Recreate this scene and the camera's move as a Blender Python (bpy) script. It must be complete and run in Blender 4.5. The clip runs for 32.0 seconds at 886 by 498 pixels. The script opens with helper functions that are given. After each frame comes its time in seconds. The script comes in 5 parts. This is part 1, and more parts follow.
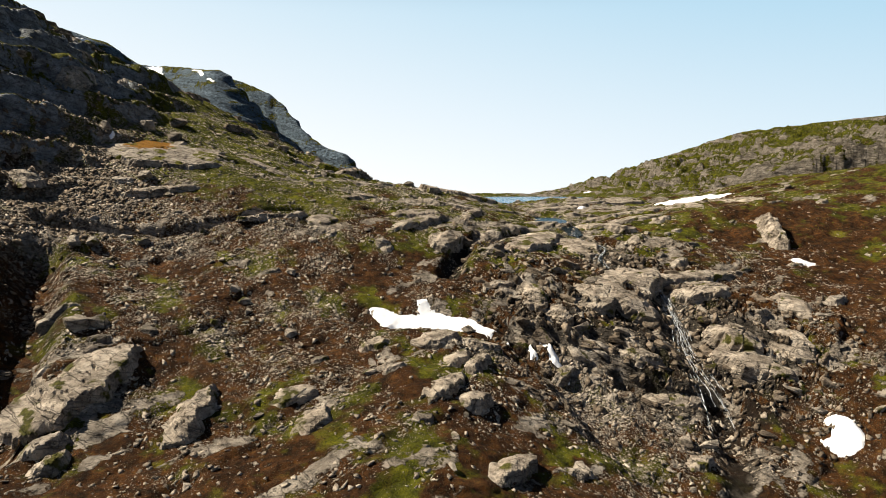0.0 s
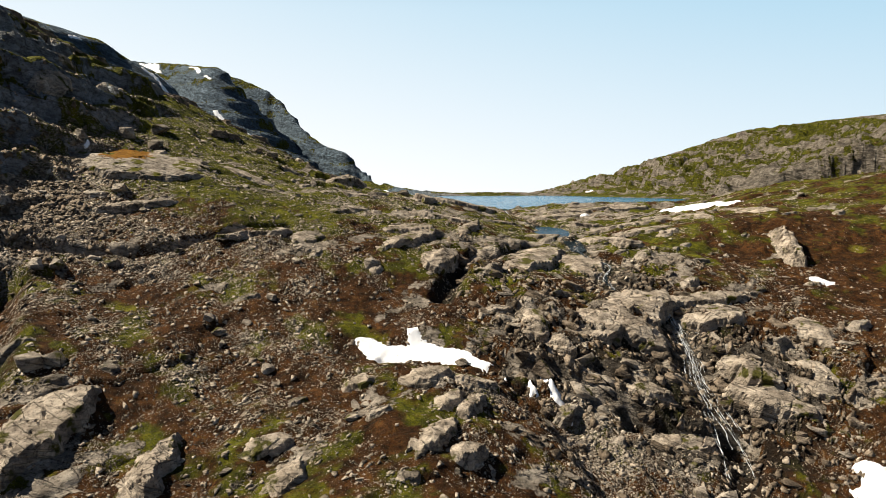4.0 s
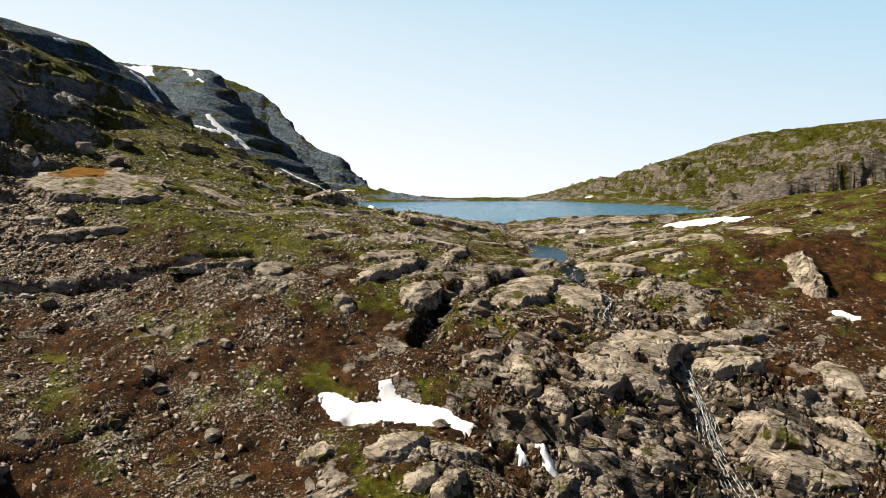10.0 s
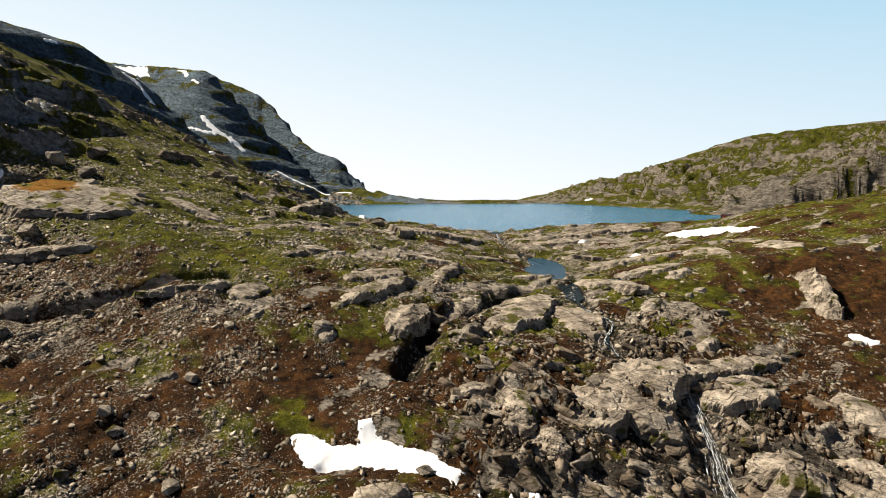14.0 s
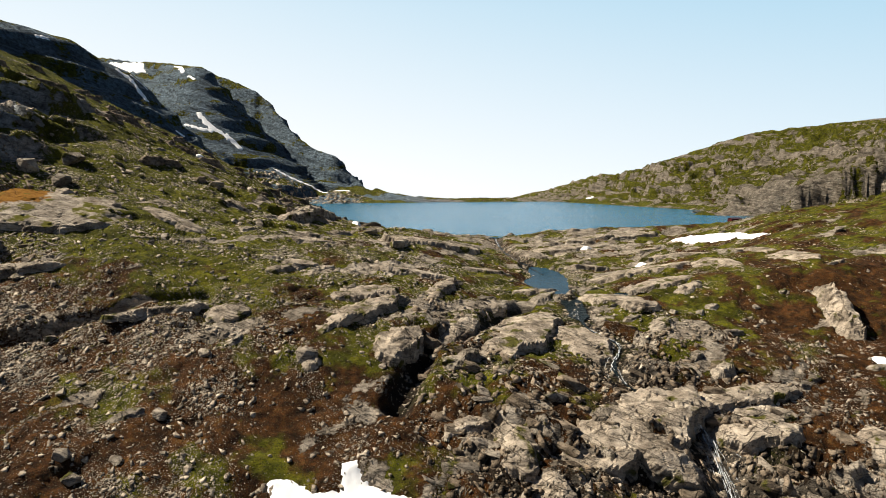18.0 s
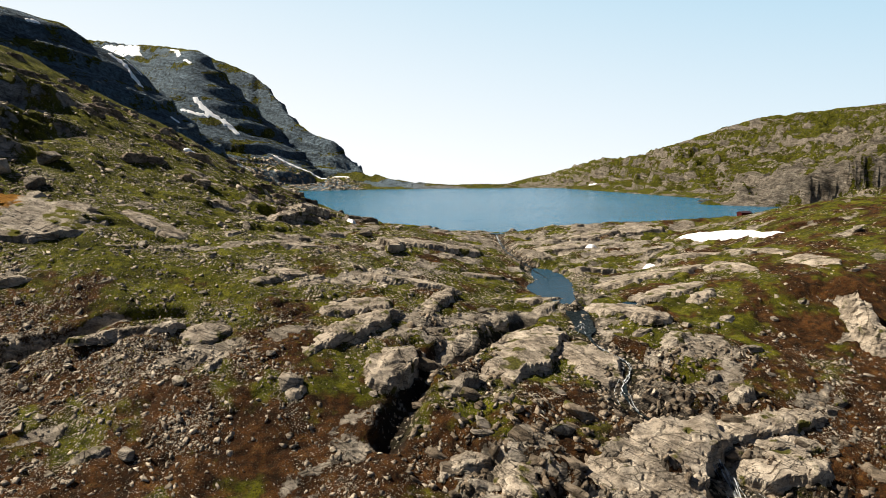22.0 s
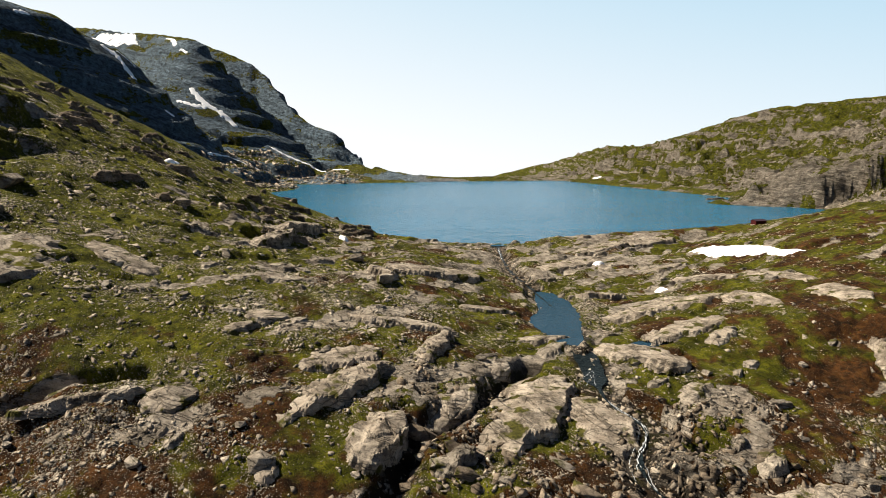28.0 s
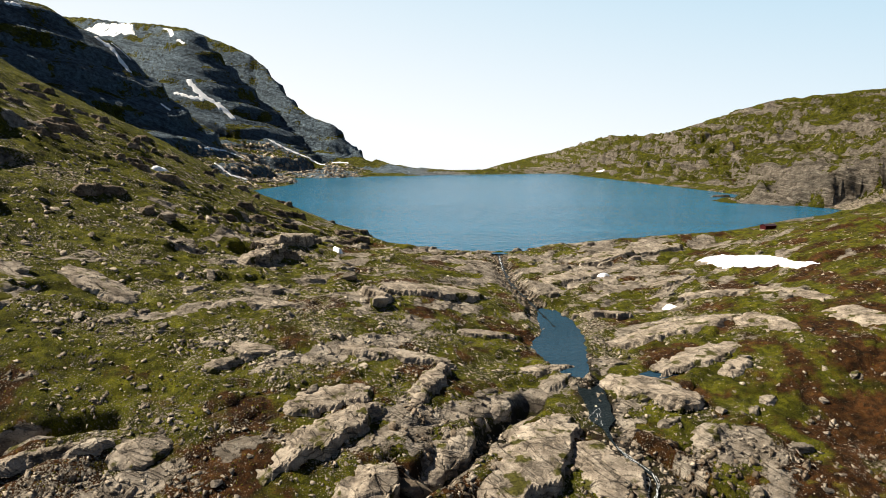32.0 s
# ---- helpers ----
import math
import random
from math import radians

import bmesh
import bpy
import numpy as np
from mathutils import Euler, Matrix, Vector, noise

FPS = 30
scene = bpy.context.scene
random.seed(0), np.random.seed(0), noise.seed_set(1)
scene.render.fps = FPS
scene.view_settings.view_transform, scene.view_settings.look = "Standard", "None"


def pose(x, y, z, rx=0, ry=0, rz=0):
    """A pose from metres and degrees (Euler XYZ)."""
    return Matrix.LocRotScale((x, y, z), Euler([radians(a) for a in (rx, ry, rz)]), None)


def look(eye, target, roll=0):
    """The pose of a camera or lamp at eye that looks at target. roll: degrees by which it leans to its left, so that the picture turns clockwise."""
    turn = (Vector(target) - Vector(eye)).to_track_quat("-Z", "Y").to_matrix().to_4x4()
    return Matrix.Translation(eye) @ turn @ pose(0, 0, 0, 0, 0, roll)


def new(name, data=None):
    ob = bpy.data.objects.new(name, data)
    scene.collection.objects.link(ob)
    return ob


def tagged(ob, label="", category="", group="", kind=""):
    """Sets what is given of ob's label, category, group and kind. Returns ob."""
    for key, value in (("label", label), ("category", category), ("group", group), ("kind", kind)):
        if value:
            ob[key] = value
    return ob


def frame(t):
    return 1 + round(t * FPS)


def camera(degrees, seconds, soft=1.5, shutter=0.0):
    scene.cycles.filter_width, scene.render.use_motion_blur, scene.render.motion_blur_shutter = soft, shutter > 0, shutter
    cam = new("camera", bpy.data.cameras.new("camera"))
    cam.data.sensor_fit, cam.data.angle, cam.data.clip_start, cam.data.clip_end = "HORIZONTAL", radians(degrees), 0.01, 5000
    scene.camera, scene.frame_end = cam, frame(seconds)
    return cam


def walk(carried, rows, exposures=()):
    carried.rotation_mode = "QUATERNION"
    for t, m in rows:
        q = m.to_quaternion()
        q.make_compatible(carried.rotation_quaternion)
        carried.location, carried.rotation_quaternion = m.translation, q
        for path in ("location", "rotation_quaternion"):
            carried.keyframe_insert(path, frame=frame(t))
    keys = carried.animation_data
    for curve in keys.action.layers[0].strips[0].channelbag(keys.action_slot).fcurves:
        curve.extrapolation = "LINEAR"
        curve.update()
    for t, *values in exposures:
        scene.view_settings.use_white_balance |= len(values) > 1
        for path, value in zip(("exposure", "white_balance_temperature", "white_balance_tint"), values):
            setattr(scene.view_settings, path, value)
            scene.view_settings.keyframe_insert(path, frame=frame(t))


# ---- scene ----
cam = camera(65.67, 32.0, 0.5)
PATH = [  # seconds, x, y, z, pitch, yaw
    (0.0, -0.00, 0.00, 4.00, 85.29, 0.00),
    (1.0, 0.26, 2.20, 4.95, 84.93, 0.04),
    (2.0, 0.55, 4.37, 5.86, 84.86, 0.08),
    (3.0, 0.90, 6.54, 6.70, 84.86, 0.09),
    (3.5, 1.09, 7.63, 7.09, 84.88, 0.11),
    (5.5, 2.00, 12.07, 8.53, 84.92, 0.12),
    (6.0, 2.25, 13.18, 8.87, 84.92, 0.14),
    (7.0, 2.75, 15.39, 9.52, 84.94, 0.13),
    (8.0, 3.24, 17.55, 10.13, 84.94, 0.14),
    (9.0, 3.71, 19.65, 10.74, 84.97, 0.12),
    (10.0, 4.17, 21.68, 11.33, 84.98, 0.13),
    (11.0, 4.62, 23.68, 11.94, 85.00, 0.11),
    (12.0, 5.04, 25.64, 12.53, 84.98, 0.11),
    (13.0, 5.42, 27.58, 13.13, 84.98, 0.10),
    (14.0, 5.75, 29.51, 13.74, 84.96, 0.10),
    (14.5, 5.89, 30.48, 14.05, 84.95, 0.09),
    (16.5, 6.31, 34.29, 15.25, 84.82, 0.10),
    (17.0, 6.39, 35.23, 15.58, 84.79, 0.10),
    (18.0, 6.54, 37.13, 16.25, 84.55, 0.11),
    (19.0, 6.69, 39.08, 16.98, 84.20, 0.13),
    (20.0, 6.82, 41.02, 17.75, 83.80, 0.16),
    (21.0, 6.97, 42.96, 18.61, 83.44, 0.19),
    (22.0, 7.11, 44.89, 19.53, 83.09, 0.21),
    (23.0, 7.26, 46.80, 20.49, 82.87, 0.24),
    (24.0, 7.42, 48.65, 21.47, 82.66, 0.27),
    (25.0, 7.61, 50.49, 22.53, 82.47, 0.31),
    (25.5, 7.70, 51.40, 23.08, 82.37, 0.32),
    (27.5, 8.06, 55.03, 25.35, 81.94, 0.41),
    (28.0, 8.14, 55.93, 25.91, 81.85, 0.44),
    (29.0, 8.30, 57.74, 27.04, 81.61, 0.49),
    (30.0, 8.47, 59.52, 28.14, 81.36, 0.53),
    (31.0, 8.64, 61.30, 29.25, 81.13, 0.57),
    (32.0, 8.79, 63.08, 30.34, 80.82, 0.58),
]
walk(cam, [(t, pose(x, y, z, tilt, 0, turn)) for t, x, y, z, tilt, turn in PATH])
# ---------------- world, sun and exposure ----------------
SUN_TURN, SUN_UP = 80.0, 46.0      # degrees left of the view's middle, degrees above the horizon
world = bpy.data.worlds.new("sky")
scene.world = world
world.use_nodes = True
nt = world.node_tree
sky = nt.nodes.new("ShaderNodeTexSky")
sky.sky_type = "NISHITA"
sky.sun_disc = False
sky.sun_elevation = radians(SUN_UP)
sky.sun_rotation = radians(-SUN_TURN)
sky.altitude = 1100
sky.air_density, sky.dust_density, sky.ozone_density = 0.5, 0.4, 1.0
nt.nodes["Background"].inputs["Strength"].default_value = 0.036
# summer haze: the sky pales towards the horizon
geo = nt.nodes.new("ShaderNodeTexCoord")
sep = nt.nodes.new("ShaderNodeSeparateXYZ")
ramp = nt.nodes.new("ShaderNodeValToRGB")
haze = nt.nodes.new("ShaderNodeMix")
haze.data_type = "RGBA"
pale = nt.nodes.new("ShaderNodeValToRGB")
pale.color_ramp.elements[0].position, pale.color_ramp.elements[0].color = 0.0, (0.96, 0.985, 1.0, 1)
pale.color_ramp.elements[1].position, pale.color_ramp.elements[1].color = 0.34, (0.46, 0.70, 0.86, 1)
tint = nt.nodes.new("ShaderNodeVectorMath")
tint.operation = "SCALE"
tint.inputs["Scale"].default_value = 16.1
ramp.color_ramp.interpolation = "EASE"
ramp.color_ramp.elements[0].position, ramp.color_ramp.elements[0].color = 0.24, (0.95, 0.95, 0.95, 1)
ramp.color_ramp.elements[1].position, ramp.color_ramp.elements[1].color = 0.42, (0.02, 0.02, 0.02, 1)
nt.links.new(geo.outputs["Generated"], sep.inputs[0])
nt.links.new(sep.outputs["Z"], ramp.inputs[0])
lean = nt.nodes.new("ShaderNodeMath")
lean.operation = "MULTIPLY_ADD"
lean.inputs[1].default_value = 0.2
nt.links.new(sep.outputs["X"], lean.inputs[0])
nt.links.new(sep.outputs["Z"], lean.inputs[2])
nt.links.new(lean.outputs[0], pale.inputs[0])
nt.links.new(pale.outputs[0], tint.inputs[0])
nt.links.new(tint.outputs[0], haze.inputs["B"])
# it is thickest over the low ground ahead
side = nt.nodes.new("ShaderNodeMapRange")
side.interpolation_type = "SMOOTHSTEP"
side.inputs["From Min"].default_value, side.inputs["From Max"].default_value = 0.45, 0.82
side.inputs["To Min"].default_value, side.inputs["To Max"].default_value = 0.08, 1.0
both = nt.nodes.new("ShaderNodeMath")
both.operation = "MULTIPLY"
nt.links.new(sep.outputs["Y"], side.inputs["Value"])
nt.links.new(side.outputs[0], both.inputs[0])
nt.links.new(ramp.outputs[0], both.inputs[1])
nt.links.new(both.outputs[0], haze.inputs["Factor"])
nt.links.new(sky.outputs[0], haze.inputs["A"])
nt.links.new(haze.outputs["Result"], nt.nodes["Background"].inputs["Color"])
sun = new("sun", bpy.data.lights.new("sun", "SUN"))
sun.data.energy, sun.data.angle, sun.data.color = 5.0, radians(0.53), (1.0, 0.915, 0.765)
sun_from = Vector((-math.sin(radians(SUN_TURN)) * math.cos(radians(SUN_UP)),
                   math.cos(radians(SUN_TURN)) * math.cos(radians(SUN_UP)), math.sin(radians(SUN_UP))))
sun.matrix_world = look(sun_from * 200, (0, 0, 0))
scene.view_settings.exposure = 0.9


# ---------------- noise and the shape of the land ----------------
def _hash(ix, iy, seed):
    h = (ix.astype(np.int64) * 374761393 + iy.astype(np.int64) * 668265263 + seed * 974711) & 0x7FFFFFFF
    h = ((h ^ (h >> 13)) * 1274126177) & 0x7FFFFFFF
    h = ((h ^ (h >> 16)) * 668265263) & 0x7FFFFFFF
    return (h ^ (h >> 15)) / float(0x7FFFFFFF)


def grain(x, y, seed=0):
    """Smooth noise, about -1 to 1, of cell size 1."""
    ix, iy = np.floor(x), np.floor(y)
    fx, fy = x - ix, y - iy
    out = np.zeros_like(fx)
    sx, sy = fx * fx * fx * (fx * (fx * 6 - 15) + 10), fy * fy * fy * (fy * (fy * 6 - 15) + 10)
    for dx in (0, 1):
        for dy in (0, 1):
            a = _hash(ix + dx, iy + dy, seed) * 2 * np.pi
            g = np.cos(a) * (fx - dx) + np.sin(a) * (fy - dy)
            out += g * (sx if dx else 1 - sx) * (sy if dy else 1 - sy)
    return out * 1.5


def fbm(x, y, octaves, seed=0, gain=0.5):
    out, a = np.zeros_like(x), 1.0
    for k in range(octaves):
        out += a * grain(x * 2.03 ** k + 17.3 * k, y * 2.03 ** k - 9.1 * k, seed + k)
        a *= gain
    return out


def cells(x, y, seed=0):
    """Of random points, one a unit cell: distance to the nearest, to the second nearest, the nearest one's random number, and the way from it."""
    ix, iy = np.floor(x), np.floor(y)
    d1, d2, who = np.full_like(x, 9.0), np.full_like(x, 9.0), np.zeros_like(x)
    ox, oy = np.zeros_like(x), np.zeros_like(x)
    for dx in (-1, 0, 1):
        for dy in (-1, 0, 1):
            cx, cy = ix + dx, iy + dy
            ax, ay = x - cx - _hash(cx, cy, seed), y - cy - _hash(cx, cy, seed + 7)
            d = np.hypot(ax, ay)
            near = d < d1
            d2 = np.where(near, d1, np.minimum(d2, d))
            who = np.where(near, _hash(cx, cy, seed + 13), who)
            ox, oy = np.where(near, ax, ox), np.where(near, ay, oy)
            d1 = np.where(near, d, d1)
    return d1, d2, who, ox, oy


def ease(a, b, v):
    t = np.clip((v - a) / (b - a), 0, 1)
    return t * t * (3 - 2 * t)


# snow that lies in the gullies of the mountain: lines on the plan, half widths, labels
SNOW_STREAKS = [
    ([(-217, 517), (-212, 517.5), (-208.3, 517.2), (-202, 514), (-196.5, 512.4)], 2.0, "steep snow streak on the mountain wall"),
    ([(-210.5, 522), (-205, 524), (-201, 524)], 1.2, "thin snow streak on the mountain wall"),
    ([(-211, 654), (-200.9, 647.5), (-194.5, 645.8), (-184, 645), (-172, 642)], 2.9, "broad snow streak in a gully of the mountain"),
    ([(-218.5, 641.9), (-206.8, 641.3), (-196.1, 643.3)], 1.7, "thin snow streak on the mountain wall"),
    ([(-175.6, 509), (-173, 510), (-171.5, 510.2)], 1.3, "scrap of snow on the mountain wall"),
    ([(-141.5, 641.9), (-127.0, 643.3), (-106.3, 650), (-90, 648), (-77.7, 645.2)], 2.0, "long snow streak above the lake shore"),
    ([(-146, 500), (-139.6, 520.5), (-130, 538.0), (-128, 560)], 1.2, "thin snow streak above the scree"),
    ([(-136.0, 488.8), (-126, 486), (-118.4, 490.8)], 1.5, "snow streak at the foot of the mountain wall"),
    ([(-267.3, 750.4), (-254, 728), (-242.9, 705.4)], 1.9, "narrow snow streak below the summit"),
    ([(-231.4, 688.1), (-225.1, 683.7)], 1.4, "narrow snow streak below the summit"),
    ([(-247, 473), (-243.9, 480.9)], 1.6, "scrap of snow near the crest"),
]
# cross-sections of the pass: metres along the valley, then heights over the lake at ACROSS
ACROSS = np.array((-130., -98, -72, -48, -24, 0, 22, 45, 70, 105, 150))
SECTIONS = {
    50: (-12.3, -18.2, -23.2, -26.7, -26.9, -26.6, -31.4, -37.0, -38.9, -37.2, -33.6),
    72: (3.6, -5.4, -13.0, -20.2, -23.0, -21.4, -28.5, -33.3, -30.6, -26.4, -22.2),
    92: (18.1, 5.4, -3.9, -11.4, -16.2, -16.6, -23.3, -26.4, -21.7, -17.1, -13.0),
    108: (30.3, 13.1, 1.1, -7.4, -9.9, -12.7, -14.4, -17.5, -16.6, -12.4, -7.3),
    124: (42.5, 20.8, 6.0, -0.1, -1.9, -5.6, -8.3, -11.5, -13.0, -9.2, -2.7),
    142: (53.4, 31.8, 13.0, 8.6, 3.2, -0.8, -5.4, -6.2, -7.9, -4.1, 1.8),
    165: (59.8, 41.8, 22.3, 13.1, 6.8, 2.9, -2.8, -2.3, 1.0, 2.2, 6.6),
    200: (60.8, 42.6, 30.4, 18.2, 7.5, 4.5, -0.5, -2.7, 0.0, 6.1, 11.8),
    240: (57.9, 41.4, 28.7, 16.0, 4.9, 1.4, -0.2, 0.3, -1.0, 7.1, 13.2),
    285: (54.4, 37.9, 23.9, 11.2, 1.8, -4.1, -4.3, -3.4, -1.9, 0.5, 7.8),
}
ALONG = np.array(sorted(SECTIONS), float)
HEIGHTS = np.array([SECTIONS[k] for k in sorted(SECTIONS)])


def glide(grid, v):
    """Indices and weights of a smooth curve through values on a grid."""
    v = np.clip(v, grid[0], grid[-1] - 1e-6)
    i = np.clip(np.searchsorted(grid, v, side="right") - 1, 0, len(grid) - 2)
    n = len(grid)
    h = grid[i + 1] - grid[i]
    t = (v - grid[i]) / h
    lo, hi = np.maximum(i - 1, 0), np.minimum(i + 2, n - 1)
    m0, m1 = (t ** 3 - 2 * t * t + t) * h, (t ** 3 - t * t) * h
    s0, s1 = 1 / (grid[i + 1] - grid[lo]), 1 / (grid[hi] - grid[i])
    w = [-m0 * s0, 2 * t ** 3 - 3 * t * t + 1 - m1 * s1, -2 * t ** 3 + 3 * t * t + m0 * s0, m1 * s1]
    return (lo, i, i + 1, hi), w


def pass_height(x, y):
    ix, wx = glide(ACROSS, x)
    iy, wy = glide(ALONG, y)
    out = np.zeros_like(x)
    for a, u in zip(iy, wy):
        for b, v in zip(ix, wx):
            out += u * v * HEIGHTS[a, b]
    out += np.minimum(y - 50, 0) * 0.28 + np.maximum(-130 - x, 0) * 0.35 + np.maximum(x - 150, 0) * 0.12
    return out


def crest(x, y, line, slope, blunt=0.0, hollow=1.0):
    """Height of a ridge that falls off on both sides of a crest line of (x, y, z)."""
    best = np.full_like(x, -1e3)
    for (x0, y0, z0), (x1, y1, z1) in zip(line, line[1:]):
        dx, dy = x1 - x0, y1 - y0
        t = np.clip(((x - x0) * dx + (y - y0) * dy) / (dx * dx + dy * dy), 0, 1)
        d = np.hypot(x - x0 - t * dx, y - y0 - t * dy)
        top, fall = z0 + t * (z1 - z0), slope * (np.sqrt(d * d + blunt * blunt) - blunt)
        if hollow > 1:
            fall = np.where(fall < top, top * (1 - np.clip(1 - fall / np.maximum(top, 1), 0, 1) ** hollow), fall)
        best = np.maximum(best, top - fall)
    return best


MOUNTAIN = [(-66, 672, 12), (-80, 684, 22), (-99, 694, 43), (-116, 705, 49), (-139, 715, 61), (-158, 738, 80), (-180, 765, 103), (-194, 772, 115), (-262, 790, 142), (-345, 830, 155), (-430, 870, 168), (-700, 950, 190)]
WALL = [(-400, 120, 130), (-320, 300, 124), (-262, 470, 116), (-244, 502, 112), (-234, 514, 104), (-219, 525, 96), (-205, 535, 76), (-194, 545, 58), (-175, 560, 28)]
SPUR = [(-226, 702, 127), (-256, 735, 132), (-290, 790, 143)]
SHELF = [(-400, 822, 142), (-358, 806, 138), (-322, 794, 135), (-300, 780, 130)]
SILL = [(-75, 672, 14), (-43, 668, 8), (11, 664, 3.4), (55, 668, 3.2), (100, 690, 4), (160, 720, 14), (222, 715, 20)]
FAR_HILL = [(120, 1380, -14), (240, 1400, 12), (312, 1420, 35), (440, 1450, 43), (700, 1480, 46)]
HILL = [(222, 704, 8), (262, 690, 26), (284, 686, 52), (300, 682, 64), (356, 660, 70), (480, 600, 82), (700, 500, 90)]
HEADLAND = [(139, 400, 0.5), (147, 395, 5), (163, 389, 9), (182, 384, 8), (200, 382, 6), (230, 378, 8), (300, 374, 16)]
SHOULDER = [(297, 684, 62), (330, 520, 58), (330, 400, 51), (300, 320, 39), (260, 240, 28)]


def far_height(x, y):
    h = crest(x, y, MOUNTAIN, 0.82, 4, 1.75)
    h = np.maximum(h, crest(x, y, WALL, 0.83, 8, 1.5))
    h = np.maximum(h, np.maximum(crest(x, y, SPUR, 0.83, 8, 1.5), crest(x, y, SHELF, 0.83, 8, 1.5)))
    h = np.maximum(h, crest(x, y, SILL, 0.16))
    h = np.maximum(h, crest(x, y, FAR_HILL, 0.33))
    h = np.maximum(h, crest(x, y, HILL, 0.42, 12))
    h = np.maximum(h, crest(x, y, SHOULDER, 0.345, 12))
    h = np.maximum(h, crest(x, y, HEADLAND, 0.85, 3))
    return np.maximum(h, -7 - 0.45 * np.maximum(y - 740, 0))


RIM_LEFT = [(-14, 243, 3.0), (4, 242, 1.6), (17, 241, 0.9)]
RIM_RIGHT = [(29, 242, 0.9), (46, 250, 2.0), (70, 260, 2.4), (92, 269, 2.6), (114, 279, 3.2), (150, 311, 3.4), (180, 322, 5)]


def land(x, y):
    """The land without its fine relief."""
    bay = ease(60, 110, x)
    near = ease(0, 1, (345 - 15 * bay - y + (0.4 - 0.1 * bay) * np.maximum(x - 60, 0)) / (70 - 2 * bay))
    p, f = pass_height(x, y), far_height(x, y)
    h = f + (p - f) * near
    return np.maximum(h, np.maximum(crest(x, y, RIM_LEFT, 0.22), crest(x, y, RIM_RIGHT, 0.2)))


STREAM = [(21.8, 243), (21.6, 236), (21.8, 223), (22.5, 211), (24.3, 204), (25.6, 196), (27.2, 187), (28.2, 176), (27.5, 166), (27.6, 158), (28.6, 151), (28.1, 145), (28.5, 139),
          (31.4, 135.5), (31.6, 132.5), (29.2, 128.5), (30.2, 124), (34, 121.5), (37.2, 119.5), (37.8, 114.5), (38.3, 110), (37.6, 105), (38.3, 100), (38.8, 94), (37, 84), (33, 70)]
SNOW_GULLY = [(-12, 101), (0, 100.5), (9, 98), (16, 95), (19, 88), (24, 76), (28, 64)]
CLEFT = [(1, 116), (4.5, 128), (9, 134), (14.5, 141.5), (20, 150)]
SHADE_GULLY = [(-62, 104), (-55.5, 92), (-51, 80), (-47, 68)]
LEFT_TROUGH = [(-66, 112), (-56, 116), (-44, 121), (-35, 128.5), (-27, 132)]


UNDERCUT = [(26, 96.2), (30, 95), (34, 94.6), (40, 95.4)]
UNDERCUT_HIGH = [(27, 109.4), (31, 108), (35, 107), (40, 106.4)]


def groove(x, y, line, width):
    """1 along a line on the plan, fading to 0 at that distance from it."""
    d = np.full_like(x, 1e3)
    for (x0, y0), (x1, y1) in zip(line, line[1:]):
        dx, dy = x1 - x0, y1 - y0
        t = np.clip(((x - x0) * dx + (y - y0) * dy) / (dx * dx + dy * dy), 0, 1)
        d = np.minimum(d, np.hypot(x - x0 - t * dx, y - y0 - t * dy))
    return ease(width, 0.15 * width, d)


def mound(x, y, cx, cy, rx, ry):
    return np.exp(-((x - cx) / rx) ** 2 - ((y - cy) / ry) ** 2)


def craggy(x, y):
    """Where the rock is broken into blocks: the falls, the gullies, the cliff on the shaded side and the shore."""
    c = mound(x, y, 40, 106, 17, 16) + 0.9 * mound(x, y, 14, 106, 9, 12) + 0.6 * mound(x, y, 34, 135, 9, 16) + 0.5 * mound(x, y, 6, 130, 8, 12)
    c = c + ease(-66, -82, x) * ease(215, 180, y) + 0.9 * mound(x, y, -30, 205, 14, 24) + 0.8 * mound(x, y, -22, 242, 12, 10) + 0.5 * mound(x, y, -82, 212, 30, 36) + 0.4 * mound(x, y, 36, 215, 30, 22)
    c = c + 0.5 * mound(x, y, 72, 145, 7, 10) + 0.3 * mound(x, y, 60, 108, 14, 10)
    return np.clip(c, 0, 1)


